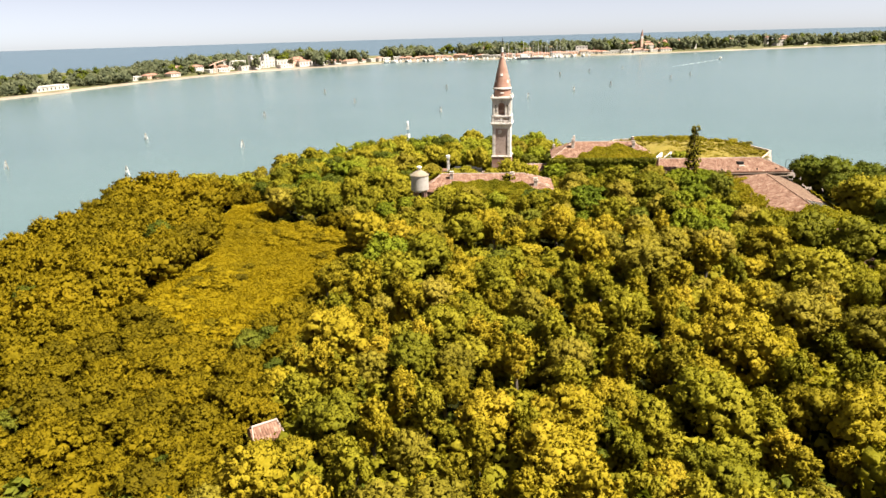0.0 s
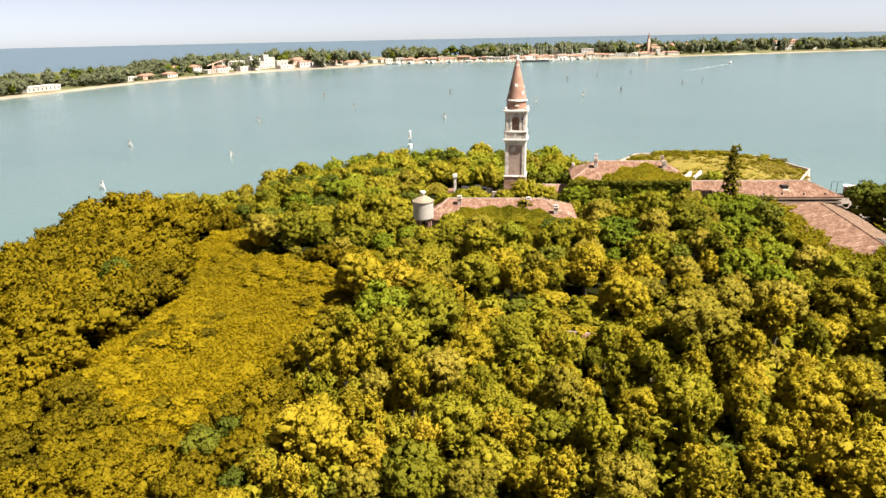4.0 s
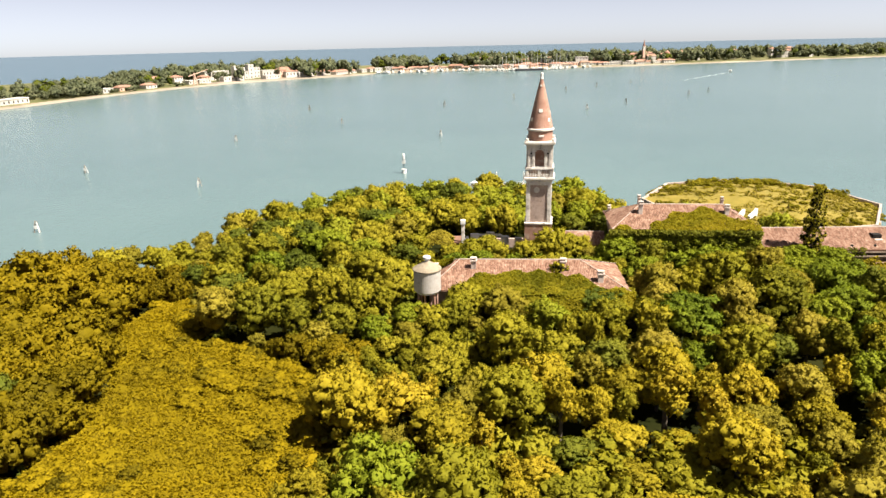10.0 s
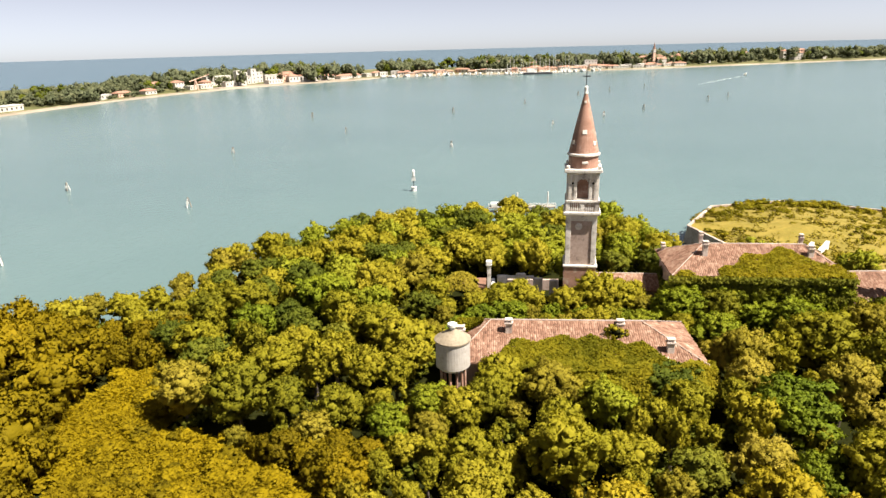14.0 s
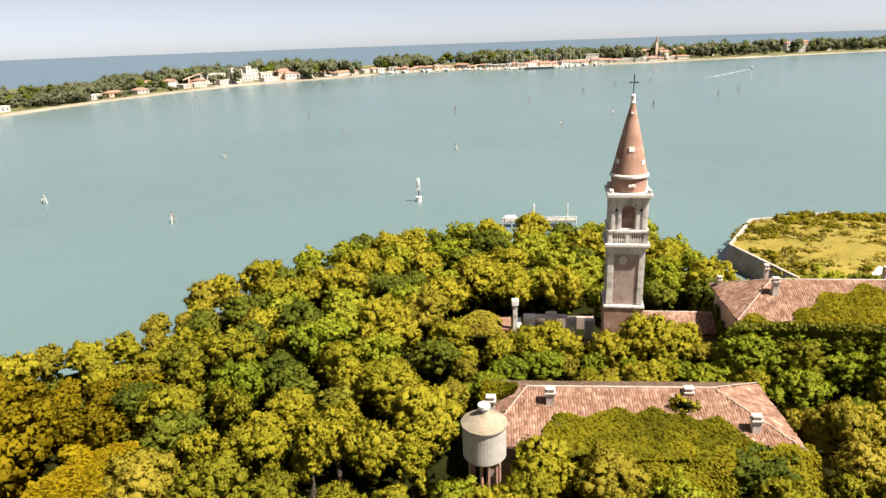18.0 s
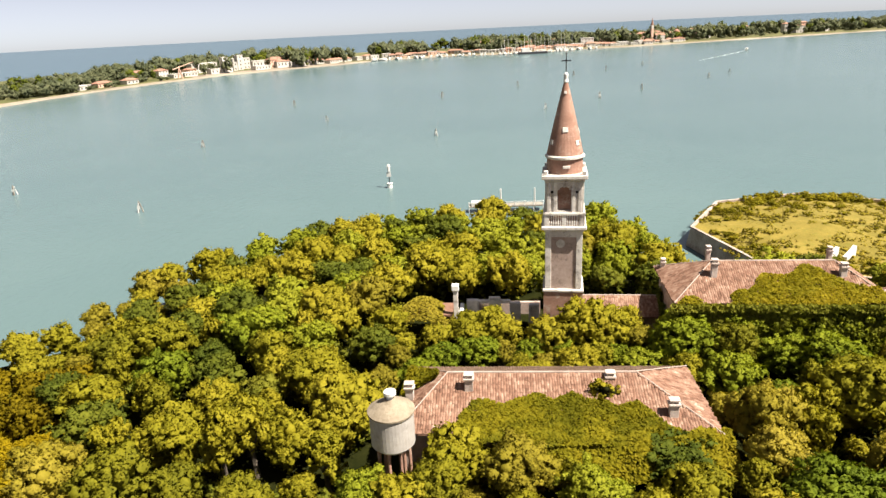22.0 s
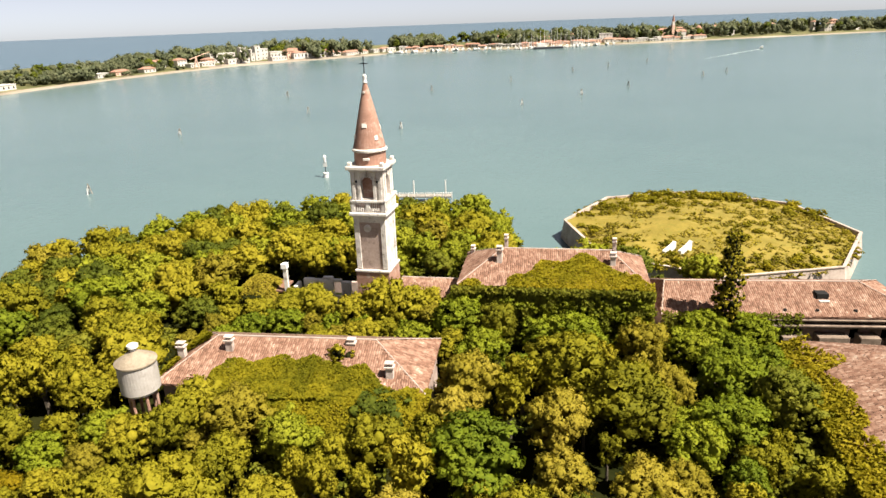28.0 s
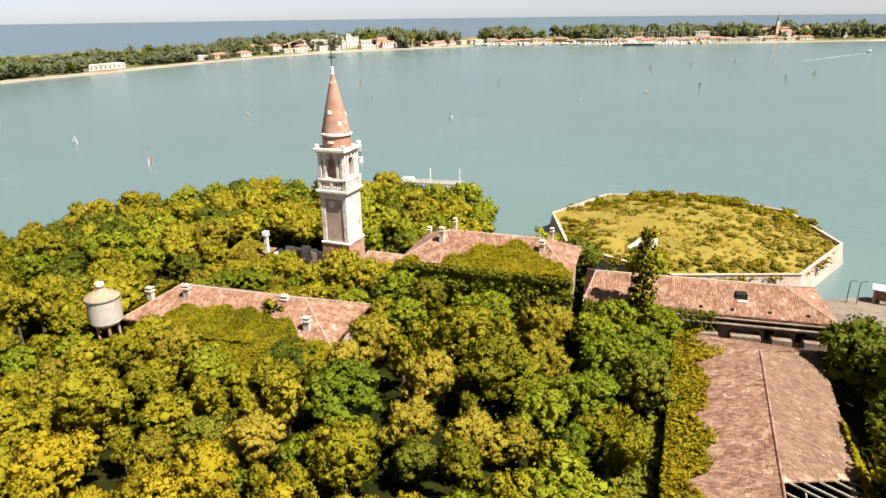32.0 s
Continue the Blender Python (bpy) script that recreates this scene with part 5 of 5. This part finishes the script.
R_LABEL = "leafy broad-crowned green tree in the overgrown wood"
for i in range(4):
    TREE_KINDS.append(make_tree("broadleaf_tree", R_LABEL, 0.47, 0.45, 0.54, 22, 2700, 0.0215, M_LEAF, (0.28, 0.44)))
for i in range(2):
    TREE_KINDS.append(make_tree("dark_tree", "dense dark green tree in the overgrown wood", 0.44, 0.46, 0.53, 20, 2500, 0.0215, M_LEAF_DEEP, (0.28, 0.44)))
for i in range(2):
    TREE_KINDS.append(make_tree("yellowing_tree", "rounded tree with yellowish flowering crown", 0.42, 0.46, 0.53, 22, 2900, 0.0175, M_LEAF_YELLOW, (0.28, 0.42), (0.3, 0.48), 0.9))
for i in range(2):
    TREE_KINDS.append(make_tree("slender_tree", "slender upright green tree with climbing ivy", 0.21, 0.5, 0.5, 22, 1700, 0.021, M_LEAF, (0.3, 0.55), (0.26, 0.48), 1.35))
for i in range(3):
    TREE_KINDS.append(make_tree("olive_shrub", "low rounded olive-green shrub beside the brush field", 0.52, 0.44, 0.5, 28, 2500, 0.026, M_SHRUB, (0.26, 0.4)))
for i in range(3):
    TREE_KINDS.append(make_tree("fresh_green_tree", "bright fresh-green spreading tree in the overgrown wood", 0.48, 0.44, 0.54, 24, 2700, 0.0235, M_LEAF_FRESH, (0.26, 0.42), (0.24, 0.44), 0.7))
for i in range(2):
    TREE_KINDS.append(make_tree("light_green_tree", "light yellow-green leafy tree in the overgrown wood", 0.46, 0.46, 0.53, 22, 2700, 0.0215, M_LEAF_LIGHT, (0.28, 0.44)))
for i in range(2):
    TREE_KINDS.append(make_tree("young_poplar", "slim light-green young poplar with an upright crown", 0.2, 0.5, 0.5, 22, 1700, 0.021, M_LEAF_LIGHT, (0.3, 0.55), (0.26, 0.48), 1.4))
BUSHES = [crown_arrays(1.0, 0.75, 6, 90, 0.13, clump_r=(0.4, 0.65), per=6, cores=3, rough=True) for _ in range(5)]

# keep clear of these rectangles: x0, x1, y0, y1, turn of their frame about the origin
FOOT = [(10.6, 15.6, 91.6, 97.6, 0), (-17.8, -14.4, 51.4, 56.2, 0), (-15, 15.0, 135.2, 146.2, -1.5), (7.6, 34.4, 154.6, 168.6, -3.5), (42.4, 54, 153.8, 167, 0), (54, 73.4, 149.0, 167, 0), (-2, 9.5, 161, 168.6, -4), (-17.6, 0.6, 160.8, 170.8, -2), (4.4, 11, 158.4, 165, 0), (-10.9, -7.9, 131.3, 134.0, 0)]


def blocked(x, y, pad=0.0):
    for x0, x1, y0, y1, turn in FOOT:
        a = -radians(turn)
        u, v = x * math.cos(a) - y * math.sin(a), x * math.sin(a) + y * math.cos(a)
        if x0 - pad < u < x1 + pad and y0 - pad < v < y1 + pad:
            return True
    a = radians(6)
    u, v = (x - 60.4) * math.cos(a) - (y - 132) * math.sin(a), (x - 60.4) * math.sin(a) + (y - 132) * math.cos(a)
    if (-9.0 if v > -16 else -7.4) - pad < u < 7.6 + pad and -30 - pad < v < 16.6 + pad:
        return True
    return x > 72 and y > 151 or x > 54 and y > 166


def inside(x, y, poly):
    c = False
    for i in range(len(poly)):
        (xa, ya), (xb, yb) = poly[i], poly[i - 1]
        if (ya > y) != (yb > y) and x < (xb - xa) * (y - ya) / (yb - ya) + xa:
            c = not c
    return c


FIELD = [(-16.5, 112), (-19, 119), (-30, 125), (-38, 127), (-42, 143), (-50, 140), (-53, 128), (-46, 118), (-43, 108), (-46, 95), (-45, 84), (-38, 76), (-28, 71), (-23, 76), (-20, 86), (-16.5, 100)]
LAND = [(x * 0.985, y if y < 0 else y * 0.985) for x, y in ISLAND]


def wood(x, y):
    """Kind of growth at a place: (height low, high, weights of the ten tree kinds) or None."""
    if -57 < x < -46 and 139 < y < 170:
        return 3.4, 5.0, (2, 2, 1, 1, 0, 0, 2, 2, 0, 0)
    if x < -45 and 60 < y < 152:
        dome = 2.2 * math.exp(-((x + 64) ** 2 + (y - 136) ** 2) / 260)
        return 4.9 + dome, 7.2 + dome, (3, 3, 2, 2, 1, 1, 2, 2, 0, 0)
    if x < -17 and y < 126:
        return 3.2, 5.0, (2, 2, 1, 1, 0.15, 0.15, 2, 2, 0, 0)
    if x < -48:
        return 4.4, 6.6, (3, 3, 2, 2, 1, 1, 1, 1, 0, 0)
    if y > 163 and x < -34:
        return 5.2, 7.4, (3, 3, 3, 3, 1.5, 1.5, 0.2, 0.2, 0, 0)
    if y > 163:
        return 6.0, 8.0, (3, 3, 3, 3, 1.2, 1.2, 0.2, 0.2, 0, 0)
    if x < -13 and y > 132:
        return 5.4, 8.2, (3, 3, 3, 3, 2, 2, 0.5, 0.5, 1, 1)
    if y > 147:
        return (3.5, 5.5, (3, 3, 2, 2, 0, 0, 1, 1, 0, 0)) if x < 19 else (5.0, 7.5, (2, 2, 2, 2, 3, 3, 0.3, 0.3, 0, 0))
    if 2 < x < 18 and 93 < y < 106:
        return 2.6, 3.6, (3, 3, 3, 3, 1, 1, 0, 0, 0, 0)
    if x > 66:
        return 7.0, 10.0, (1, 1, 1, 1, 4, 4, 0, 0, 0, 0)
    if -17 < x < -1 and 112 < y < 132:
        return 3.2, 5.6, (3, 3, 3, 3, 0.7, 0.7, 2, 2, 3, 3)
    if y > 104:
        return 4.6, 9.2, (3, 3, 3, 3, 0.7, 0.7, 2, 2, 3, 3)
    return 4.0, 8.8, (3, 3, 3, 3, 0.5, 0.5, 2, 2, 6, 6)


r3 = random.Random(21)
cells, spots = {}, []


def try_spot(x, y, rad):
    gx, gy = int(x // 4), int(y // 4)
    for i in range(-2, 3):
        for j in range(-2, 3):
            for (px, py, pr) in cells.get((gx + i, gy + j), ()):
                if math.hypot(px - x, py - y) < (pr + rad) * 0.5 * (1.24 if x < -17 and y < 126 else 1.46):
                    return False
    cells.setdefault((gx, gy), []).append((x, y, rad))
    return True


# single trees that stand out: x, y, height, width, kind
for x, y, h, w, kind in ((21.6, 136.6, 8.6, 0.85, 6), (21.0, 131.5, 7.6, 0.9, 7), (31, 140, 8.6, 1.1, 1), (36, 134, 8.2, 1.1, 2), (13.2, 133.2, 6.0, 1.35, 4), (9.2, 156.6, 7.4, 0.9, 0), (12.5, 156.5, 6.2, 1.1, 1), (5.6, 156.2, 5.8, 1.1, 2), (-3.6, 160.2, 4.6, 1.1, 1), (-0.6, 159.4, 5.2, 1.1, 3), (-7.2, 160.0, 3.8, 1.2, 6),
                         (15.5, 155.5, 4.8, 1.2, 6), (-24.5, 134, 9.6, 0.9, 8), (-22.5, 136, 8.8, 1.0, 9), (-4.6, 133.2, 6.4, 1.0, 0), (0.5, 131.0, 7.2, 1.0, 6), (-8.6, 128.6, 5.6, 1.0, 0), (-11.6, 129.6, 5.4, 1.0, 13), (-6.0, 129.9, 5.9, 0.9, 1), (-9.8, 127.0, 4.6, 1.0, 8), (-10.9, 130.6, 5.2, 0.8, 8), (-8.2, 130.5, 5.3, 0.8, 9), (25, 91, 8.8, 1.1, 6), (30, 98, 8.4, 1.0, 7), (51.5, 101, 9.0, 1.0, 0), (56.5, 97.5, 9.0, 1.0, 2), (61.5, 97, 8.6, 1.0, 4), (47.5, 105, 8.2, 1.0, 1)):
    try_spot(x, y, h * 0.42 * w)
    spots.append((x, y, h, w, kind, 1.0 + x))

for _ in range(30000):
    x, y = r3.uniform(-80, 114), r3.uniform(40, 212)
    if not inside(x, y, LAND) or blocked(x, y, 1.4) or inside(x, y, FIELD):
        continue
    if abs(x - 30) > 62 and y < 45:
        continue
    if -15 < x < 52 and 60 < y < 152 and noise.noise(Vector((x * 0.17, y * 0.17, 11))) > (0.42 if y < 104 else 0.3):
        continue
    lo, hi, wts = wood(x, y)
    h = r3.uniform(lo, hi)
    kind = r3.choices(range(10), wts)[0]
    w = r3.uniform(0.85, 1.15)
    if 0 < x < 18 and 93 < y < 107:
        w = 1.7
    rad = h * (0.45 if kind < 8 else 0.27) * w
    if x < -17 and (y < 124 or x < -46 and y < 150) and (kind not in (4, 5) or x < -46 and r3.random() < 0.7):
        kind = 10 + kind % 3
    if kind < 4 and 14 < x < 60 and 104 < y < 156 and r3.random() < 0.75 or kind < 4 and -20 < x < 20 and 60 < y < 156 and r3.random() < 0.08:
        kind = 13 + kind % 3
    if kind < 4 and y > 147 and x > -42 and r3.random() < 0.55:
        kind = 13 + kind % 3
    if -18 < x < 46 and y < 114 and r3.random() < 0.65:
        kind = {8: 18, 9: 19}.get(kind, 16 + kind % 2 if kind < 6 or kind > 12 else kind)
    if try_spot(x, y, rad):
        spots.append((x, y, h, w, kind, r3.uniform(0, 6.28)))

MID = [crown_arrays(1.0, 0.85, 22, 560, 0.05, lobe_r=(0.2, 0.34), clump_r=(0.4, 0.65), per=7, cores=6, rough=True) for _ in range(5)]
heaps = {}
near = 0
for x, y, h, w, kind, turn in spots:
    t, arr, material = TREE_KINDS[kind]
    if near < 900 and -46 < x < 60 and 46 < y < 156:
        near += 1
        copy_thing(t, Matrix.Translation((x, y, GROUND)) @ Matrix.Rotation(turn, 4, "Z") @ Matrix.Diagonal((h * w, h * w, h, 1)))
    else:
        hp = heaps.setdefault(material.name, (Heap(), material))[0]
        hp.add(arr, np.array([h * w, h * w, h]), turn, np.array([x, y, GROUND]))
for key, (hp, material) in heaps.items():
    hp.build("woodland", material, core=material, label="dense wood of " + {"tree_leaves": "green broad-leaved", "deep_green_leaves": "dark green", "yellowing_leaves": "yellowish flowering", "olive_shrub_leaves": "low olive-green", "fresh_green_leaves": "fresh green", "light_green_leaves": "light yellow-green"}[key] + " trees", category="trees")

# low brush: the yellow field, gaps under the trees, the fort
scrub, thicket = Heap(), Heap()


def field_top(x, y):
    """Height of the brush mat, sinking to the ground along its edge."""
    edge = 99.0
    for (xa, ya), (xb, yb) in zip(FIELD, FIELD[1:] + FIELD[:1]):
        k = min(1, max(0, ((x - xa) * (xb - xa) + (y - ya) * (yb - ya)) / ((xb - xa) ** 2 + (yb - ya) ** 2)))
        edge = min(edge, math.hypot(x - xa - k * (xb - xa), y - ya - k * (yb - ya)))
    swell = 1.5 + 0.7 * noise.noise(Vector((x * 0.09, y * 0.09, 0))) + 0.45 * noise.noise(Vector((x * 0.33, y * 0.33, 4)))
    return GROUND + swell * min(1.0, 0.25 + edge / 2.5) - 0.1


def in_field(x, y):
    return inside(x + 2.6 * noise.noise(Vector((x * 0.3, y * 0.3, 21))), y + 2.6 * noise.noise(Vector((x * 0.3, y * 0.3, 31))), FIELD)


STEP = 0.8
grid, mat_v, mat_f = {}, [], []
for i in range(60):
    for j in range(100):
        x, y = -56 + i * STEP, 68 + j * STEP
        if not in_field(x, y):
            continue
        quad = []
        for a, b in ((0, 0), (1, 0), (1, 1), (0, 1)):
            key = (i + a, j + b)
            if key not in grid:
                grid[key] = len(mat_v)
                px, py = -56 + key[0] * STEP, 68 + key[1] * STEP
                mat_v.append((px, py, field_top(px, py)))
            quad.append(grid[key])
        mat_f.append(quad)
brush_field = thing("brush_field", "field of low yellow-green brush and reeds", "brush", kind="stuff")
part("mat", quads_mesh("mat", np.array(mat_v), np.array(mat_f), M_BRUSH, True), M_BRUSH, brush_field)
stand = []
while len(stand) < 76000:
    x, y = r3.uniform(-54, -14), r3.uniform(70, 144)
    if in_field(x, y):
        if noise.noise(Vector((x * 0.5, y * 0.5, 9))) < -0.3 and r3.random() < 0.85:
            continue
        stand.append((x, y, field_top(x, y)))
stand = np.array(stand)
n = len(stand)
turn = rng.uniform(0, 6.28, n)
side = np.stack([np.cos(turn), np.sin(turn), np.zeros(n)], axis=1) * rng.uniform(0.09, 0.16, n)[:, None]
tall = np.stack([rng.normal(size=n) * 0.24, -0.12 + rng.normal(size=n) * 0.2, rng.uniform(0.12, 0.36, n)], axis=1)
up_side = np.cross(side, tall) @ np.array([0, -0.6, 1.0]) < 0
side[up_side] *= -1
bv = np.stack([stand - [0, 0, 0.05], stand + side + tall * 0.5, stand + tall, stand - side + tall * 0.5], axis=1).reshape(-1, 3)
blade = quads_mesh("blades", bv, np.arange(4 * n).reshape(-1, 4), M_BRUSH)
set_normals(blade, np.repeat(np.stack([rng.normal(size=n) * 0.25, rng.normal(size=n) * 0.25, np.ones(n)], axis=1), 4, axis=0))
part("blades", blade, M_BRUSH, brush_field)
bushes, tussocks = Heap(), Heap()
for i in range(1100):
    x, y = r3.uniform(-56, -13), r3.uniform(68, 146)
    if not inside(x, y, FIELD) and inside(-35 + (x + 35) * 0.88, 105 + (y - 105) * 0.93, FIELD) or in_field(x, y) and noise.noise(Vector((x * 0.09, y * 0.09, 2))) > 0.02:
        h = r3.uniform(1.0, 2.3)
        (bushes if i % 5 == 0 else tussocks).add(MID[r3.randrange(5)], np.array([h * 0.8, h * 0.8, h * 0.42]), r3.uniform(0, 6.28), np.array([x, y, (field_top(x, y) if in_field(x, y) else GROUND + 0.5) + h * 0.08]))
bushes.build("field_bushes", M_SHRUB, "low olive bushes scattered in the brush field", "bushes", M_SHRUB)
tussocks.build("field_tussocks", M_BRUSH, "yellow-green tussocks along the brush field", "bushes", M_BRUSH)
for _ in range(2300):
    x, y = r3.uniform(-76, 90), r3.uniform(30, 206)
    if not inside(x, y, LAND) or blocked(x, y, 0.6) or inside(x, y, FIELD):
        continue
    h = r3.uniform(1.0, 1.9)
    scrub.add(BUSHES[r3.randrange(5)], np.array([h, h, h * 0.8]), r3.uniform(0, 6.28), np.array([x, y, GROUND + h * 0.5]))
for _ in range(70):
    x, y = r3.uniform(41, 54), r3.uniform(167.5, 172.5)
    h = r3.uniform(0.8, 1.8)
    scrub.add(BUSHES[r3.randrange(5)], np.array([h, h, h * 0.8]), r3.uniform(0, 6.28), np.array([x, y, GROUND + h * 0.5]))
for _ in range(950):
    x, y = r3.uniform(-76, 110), r3.uniform(-64, 46)
    if inside(x, y, LAND):
        h = r3.uniform(2.4, 4.2)
        scrub.add(BUSHES[r3.randrange(5)], np.array([h, h, h * 0.8]), r3.uniform(0, 6.28), np.array([x, y, GROUND + h * 0.55]))
for _ in range(110):
    u, v = r3.uniform(-11.5, -8.6), r3.uniform(-16, 18)
    a = radians(-6)
    h = r3.uniform(1.2, 2.4)
    scrub.add(BUSHES[r3.randrange(5)], np.array([h, h, h * 0.8]), r3.uniform(0, 6.28), np.array([60.4 + u * math.cos(a) - v * math.sin(a), 132 + u * math.sin(a) + v * math.cos(a), GROUND + h * 0.5]))
for _ in range(620):
    x, y = r3.uniform(-18, 50), r3.uniform(44, 106)
    if blocked(x, y, 0.8) or inside(x, y, FIELD):
        continue
    h = r3.uniform(1.6, 3.0)
    thicket.add(BUSHES[r3.randrange(5)], np.array([h, h, h * 0.8]), r3.uniform(0, 6.28), np.array([x, y, GROUND + h * 0.5]))
for x, y in ((11.6, 93.6), (13.0, 93.2), (14.6, 93.8), (10.4, 95.0), (16.0, 95.4), (12.4, 98.2), (14.2, 98.0), (-13.4, 130.2), (-12.6, 132.4), (-14.2, 134.2), (-12.2, 127.6), (-7.0, 131.2), (-15.0, 131.6), (-15.2, 52.8), (-17.6, 53.4), (-18.2, 55.6), (-14.2, 54.6)):
    thicket.add(BUSHES[int(x * 7) % 5], np.array([1.3, 1.3, 0.9]), x, np.array([x, y, GROUND + 0.6]))
thicket.build("thicket", M_LEAF, "light green thicket filling the gaps of the wood", "bushes", M_LEAF)
# Deep green, which puts more shade into the gaps between the trees.
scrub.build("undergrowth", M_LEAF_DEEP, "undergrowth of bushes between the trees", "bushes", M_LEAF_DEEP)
fort_brush = Heap()
for _ in range(480):
    a, d = r3.uniform(0, 6.28), 23.6 * math.sqrt(r3.random())
    x, y = d * math.cos(a), d * math.sin(a)
    dens = noise.noise(Vector((x * 0.13, y * 0.13, 5)))
    if dens < 0.1 and not (d > 17 and (y > 4 or y < -12)):
        continue
    h = r3.uniform(0.3, 0.7) + 0.7 * (d > 15 and y > 6 and x > -9) * r3.random()
    fort_brush.add(BUSHES[r3.randrange(5)], np.array([h * 1.5, h * 1.5, h * 0.85]), r3.uniform(0, 6.28), np.array([59.3 + x, 196.2 + y, 3.0 + 2.4 * (1 - d / 24.6) + h * 0.25]))
turf = Heap()
TUFTS = [crown_arrays(1.0, 0.5, 3, 42, 0.13, clump_r=(0.35, 0.6), per=6, cores=1, rough=True) for _ in range(4)]
for _ in range(1700):
    a, d = r3.uniform(0, 6.28), 24.0 * math.sqrt(r3.random())
    x, y = d * math.cos(a), d * math.sin(a)
    h = r3.uniform(0.5, 1.0)
    if noise.noise(Vector((x * 0.2, y * 0.2, 8))) < -0.22:
        continue
    turf.add(TUFTS[r3.randrange(4)], np.array([h, h, h * 0.45]), r3.uniform(0, 6.28), np.array([59.3 + x, 196.2 + y, 2.85 + 2.4 * (1 - d / 24.6) + 0.1]))
turf.build("fort_grass", M_GRASS, "tufts of dry yellow grass over the fort", "grass", M_GRASS)
fort_brush.build("fort_bushes", M_IVY, "low bushes dotted over the fort", "bushes", M_IVY)

# small ruined huts swallowed by the wood


def hut(x, y, turn, w, d, ze, zr, label):
    s = thing("ruined_hut", label, "hut", pose(x, y, 0, 0, 0, turn), "ruined huts")
    walls(s, -w / 2, w / 2, -d / 2, d / 2, GROUND - 0.2, ze, M_BRICK, [("front", 0, 1.9, 0.9, 1.2)], 0.3)
    hip_roof(s, -w / 2 - 0.3, w / 2 + 0.3, -d / 2 - 0.3, d / 2 + 0.3, ze, zr, -w / 2, w / 2)
    return s


shed = hut(13.1, 95.9, -12, 4.4, 2.4, 2.5, 3.3, "small collapsed brick hut with a red tile roof")
ivy_sheet("roof_ivy", shed, lambda u, w: ((-2.6 + 5.2 * u, 1.6 - 2.6 * w * (0.6 + 0.9 * noise.noise(Vector((u * 5, 1, 0)))), 3.3 + 0.3 * rng.random()), (0, 0, 1)), 900, 0.18, "creeper over the back of the roof", M_LEAF_LIGHT)
hut(-16.2, 54.8, 35, 2.2, 1.8, 3.6, 4.6, "small pink-tiled hut roof showing through the trees")
# poplar in front of the low range
poplar = thing("poplar", "tall thin ragged poplar standing before the low range", "tree", pose(50.2, 154.0, GROUND))
bm = bmesh.new()
rod(bm, (0, 0, -0.2), (0.1, 0, 13.5), 0.26, 0.05, 8)
for i in range(9):
    a = 2.4 * i
    rod(bm, (0.05, 0, 3 + i * 1.05), (0.9 * math.cos(a), 0.9 * math.sin(a), 4.6 + i * 1.05), 0.07, 0.025, 5)
part("trunk", bm, M_BARK, poplar)
tuft = [crown_arrays(1.0, 1.0, 5, 84, 0.15, clump_r=(0.3, 0.5), per=7) for _ in range(4)]
spray = Heap()
for i in range(64):
    z = 1.5 + 13.0 * i / 63
    a = 2.4 * i
    out = (1.6 if z < 12 else 0.8) * r3.uniform(0.3, 1.0)
    s = r3.uniform(0.45, 1.0) * (1.25 - 0.035 * z if z < 12.5 else 0.75)
    spray.add(tuft[i % 4], np.array([s, s, s * 1.15]), a, np.array([out * math.cos(a), out * math.sin(a), z]))
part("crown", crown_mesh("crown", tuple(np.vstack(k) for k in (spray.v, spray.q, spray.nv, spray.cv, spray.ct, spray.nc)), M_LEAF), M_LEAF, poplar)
for t, arr, material in TREE_KINDS:
    for o in (*t.children_recursive, t):
        bpy.data.objects.remove(o)
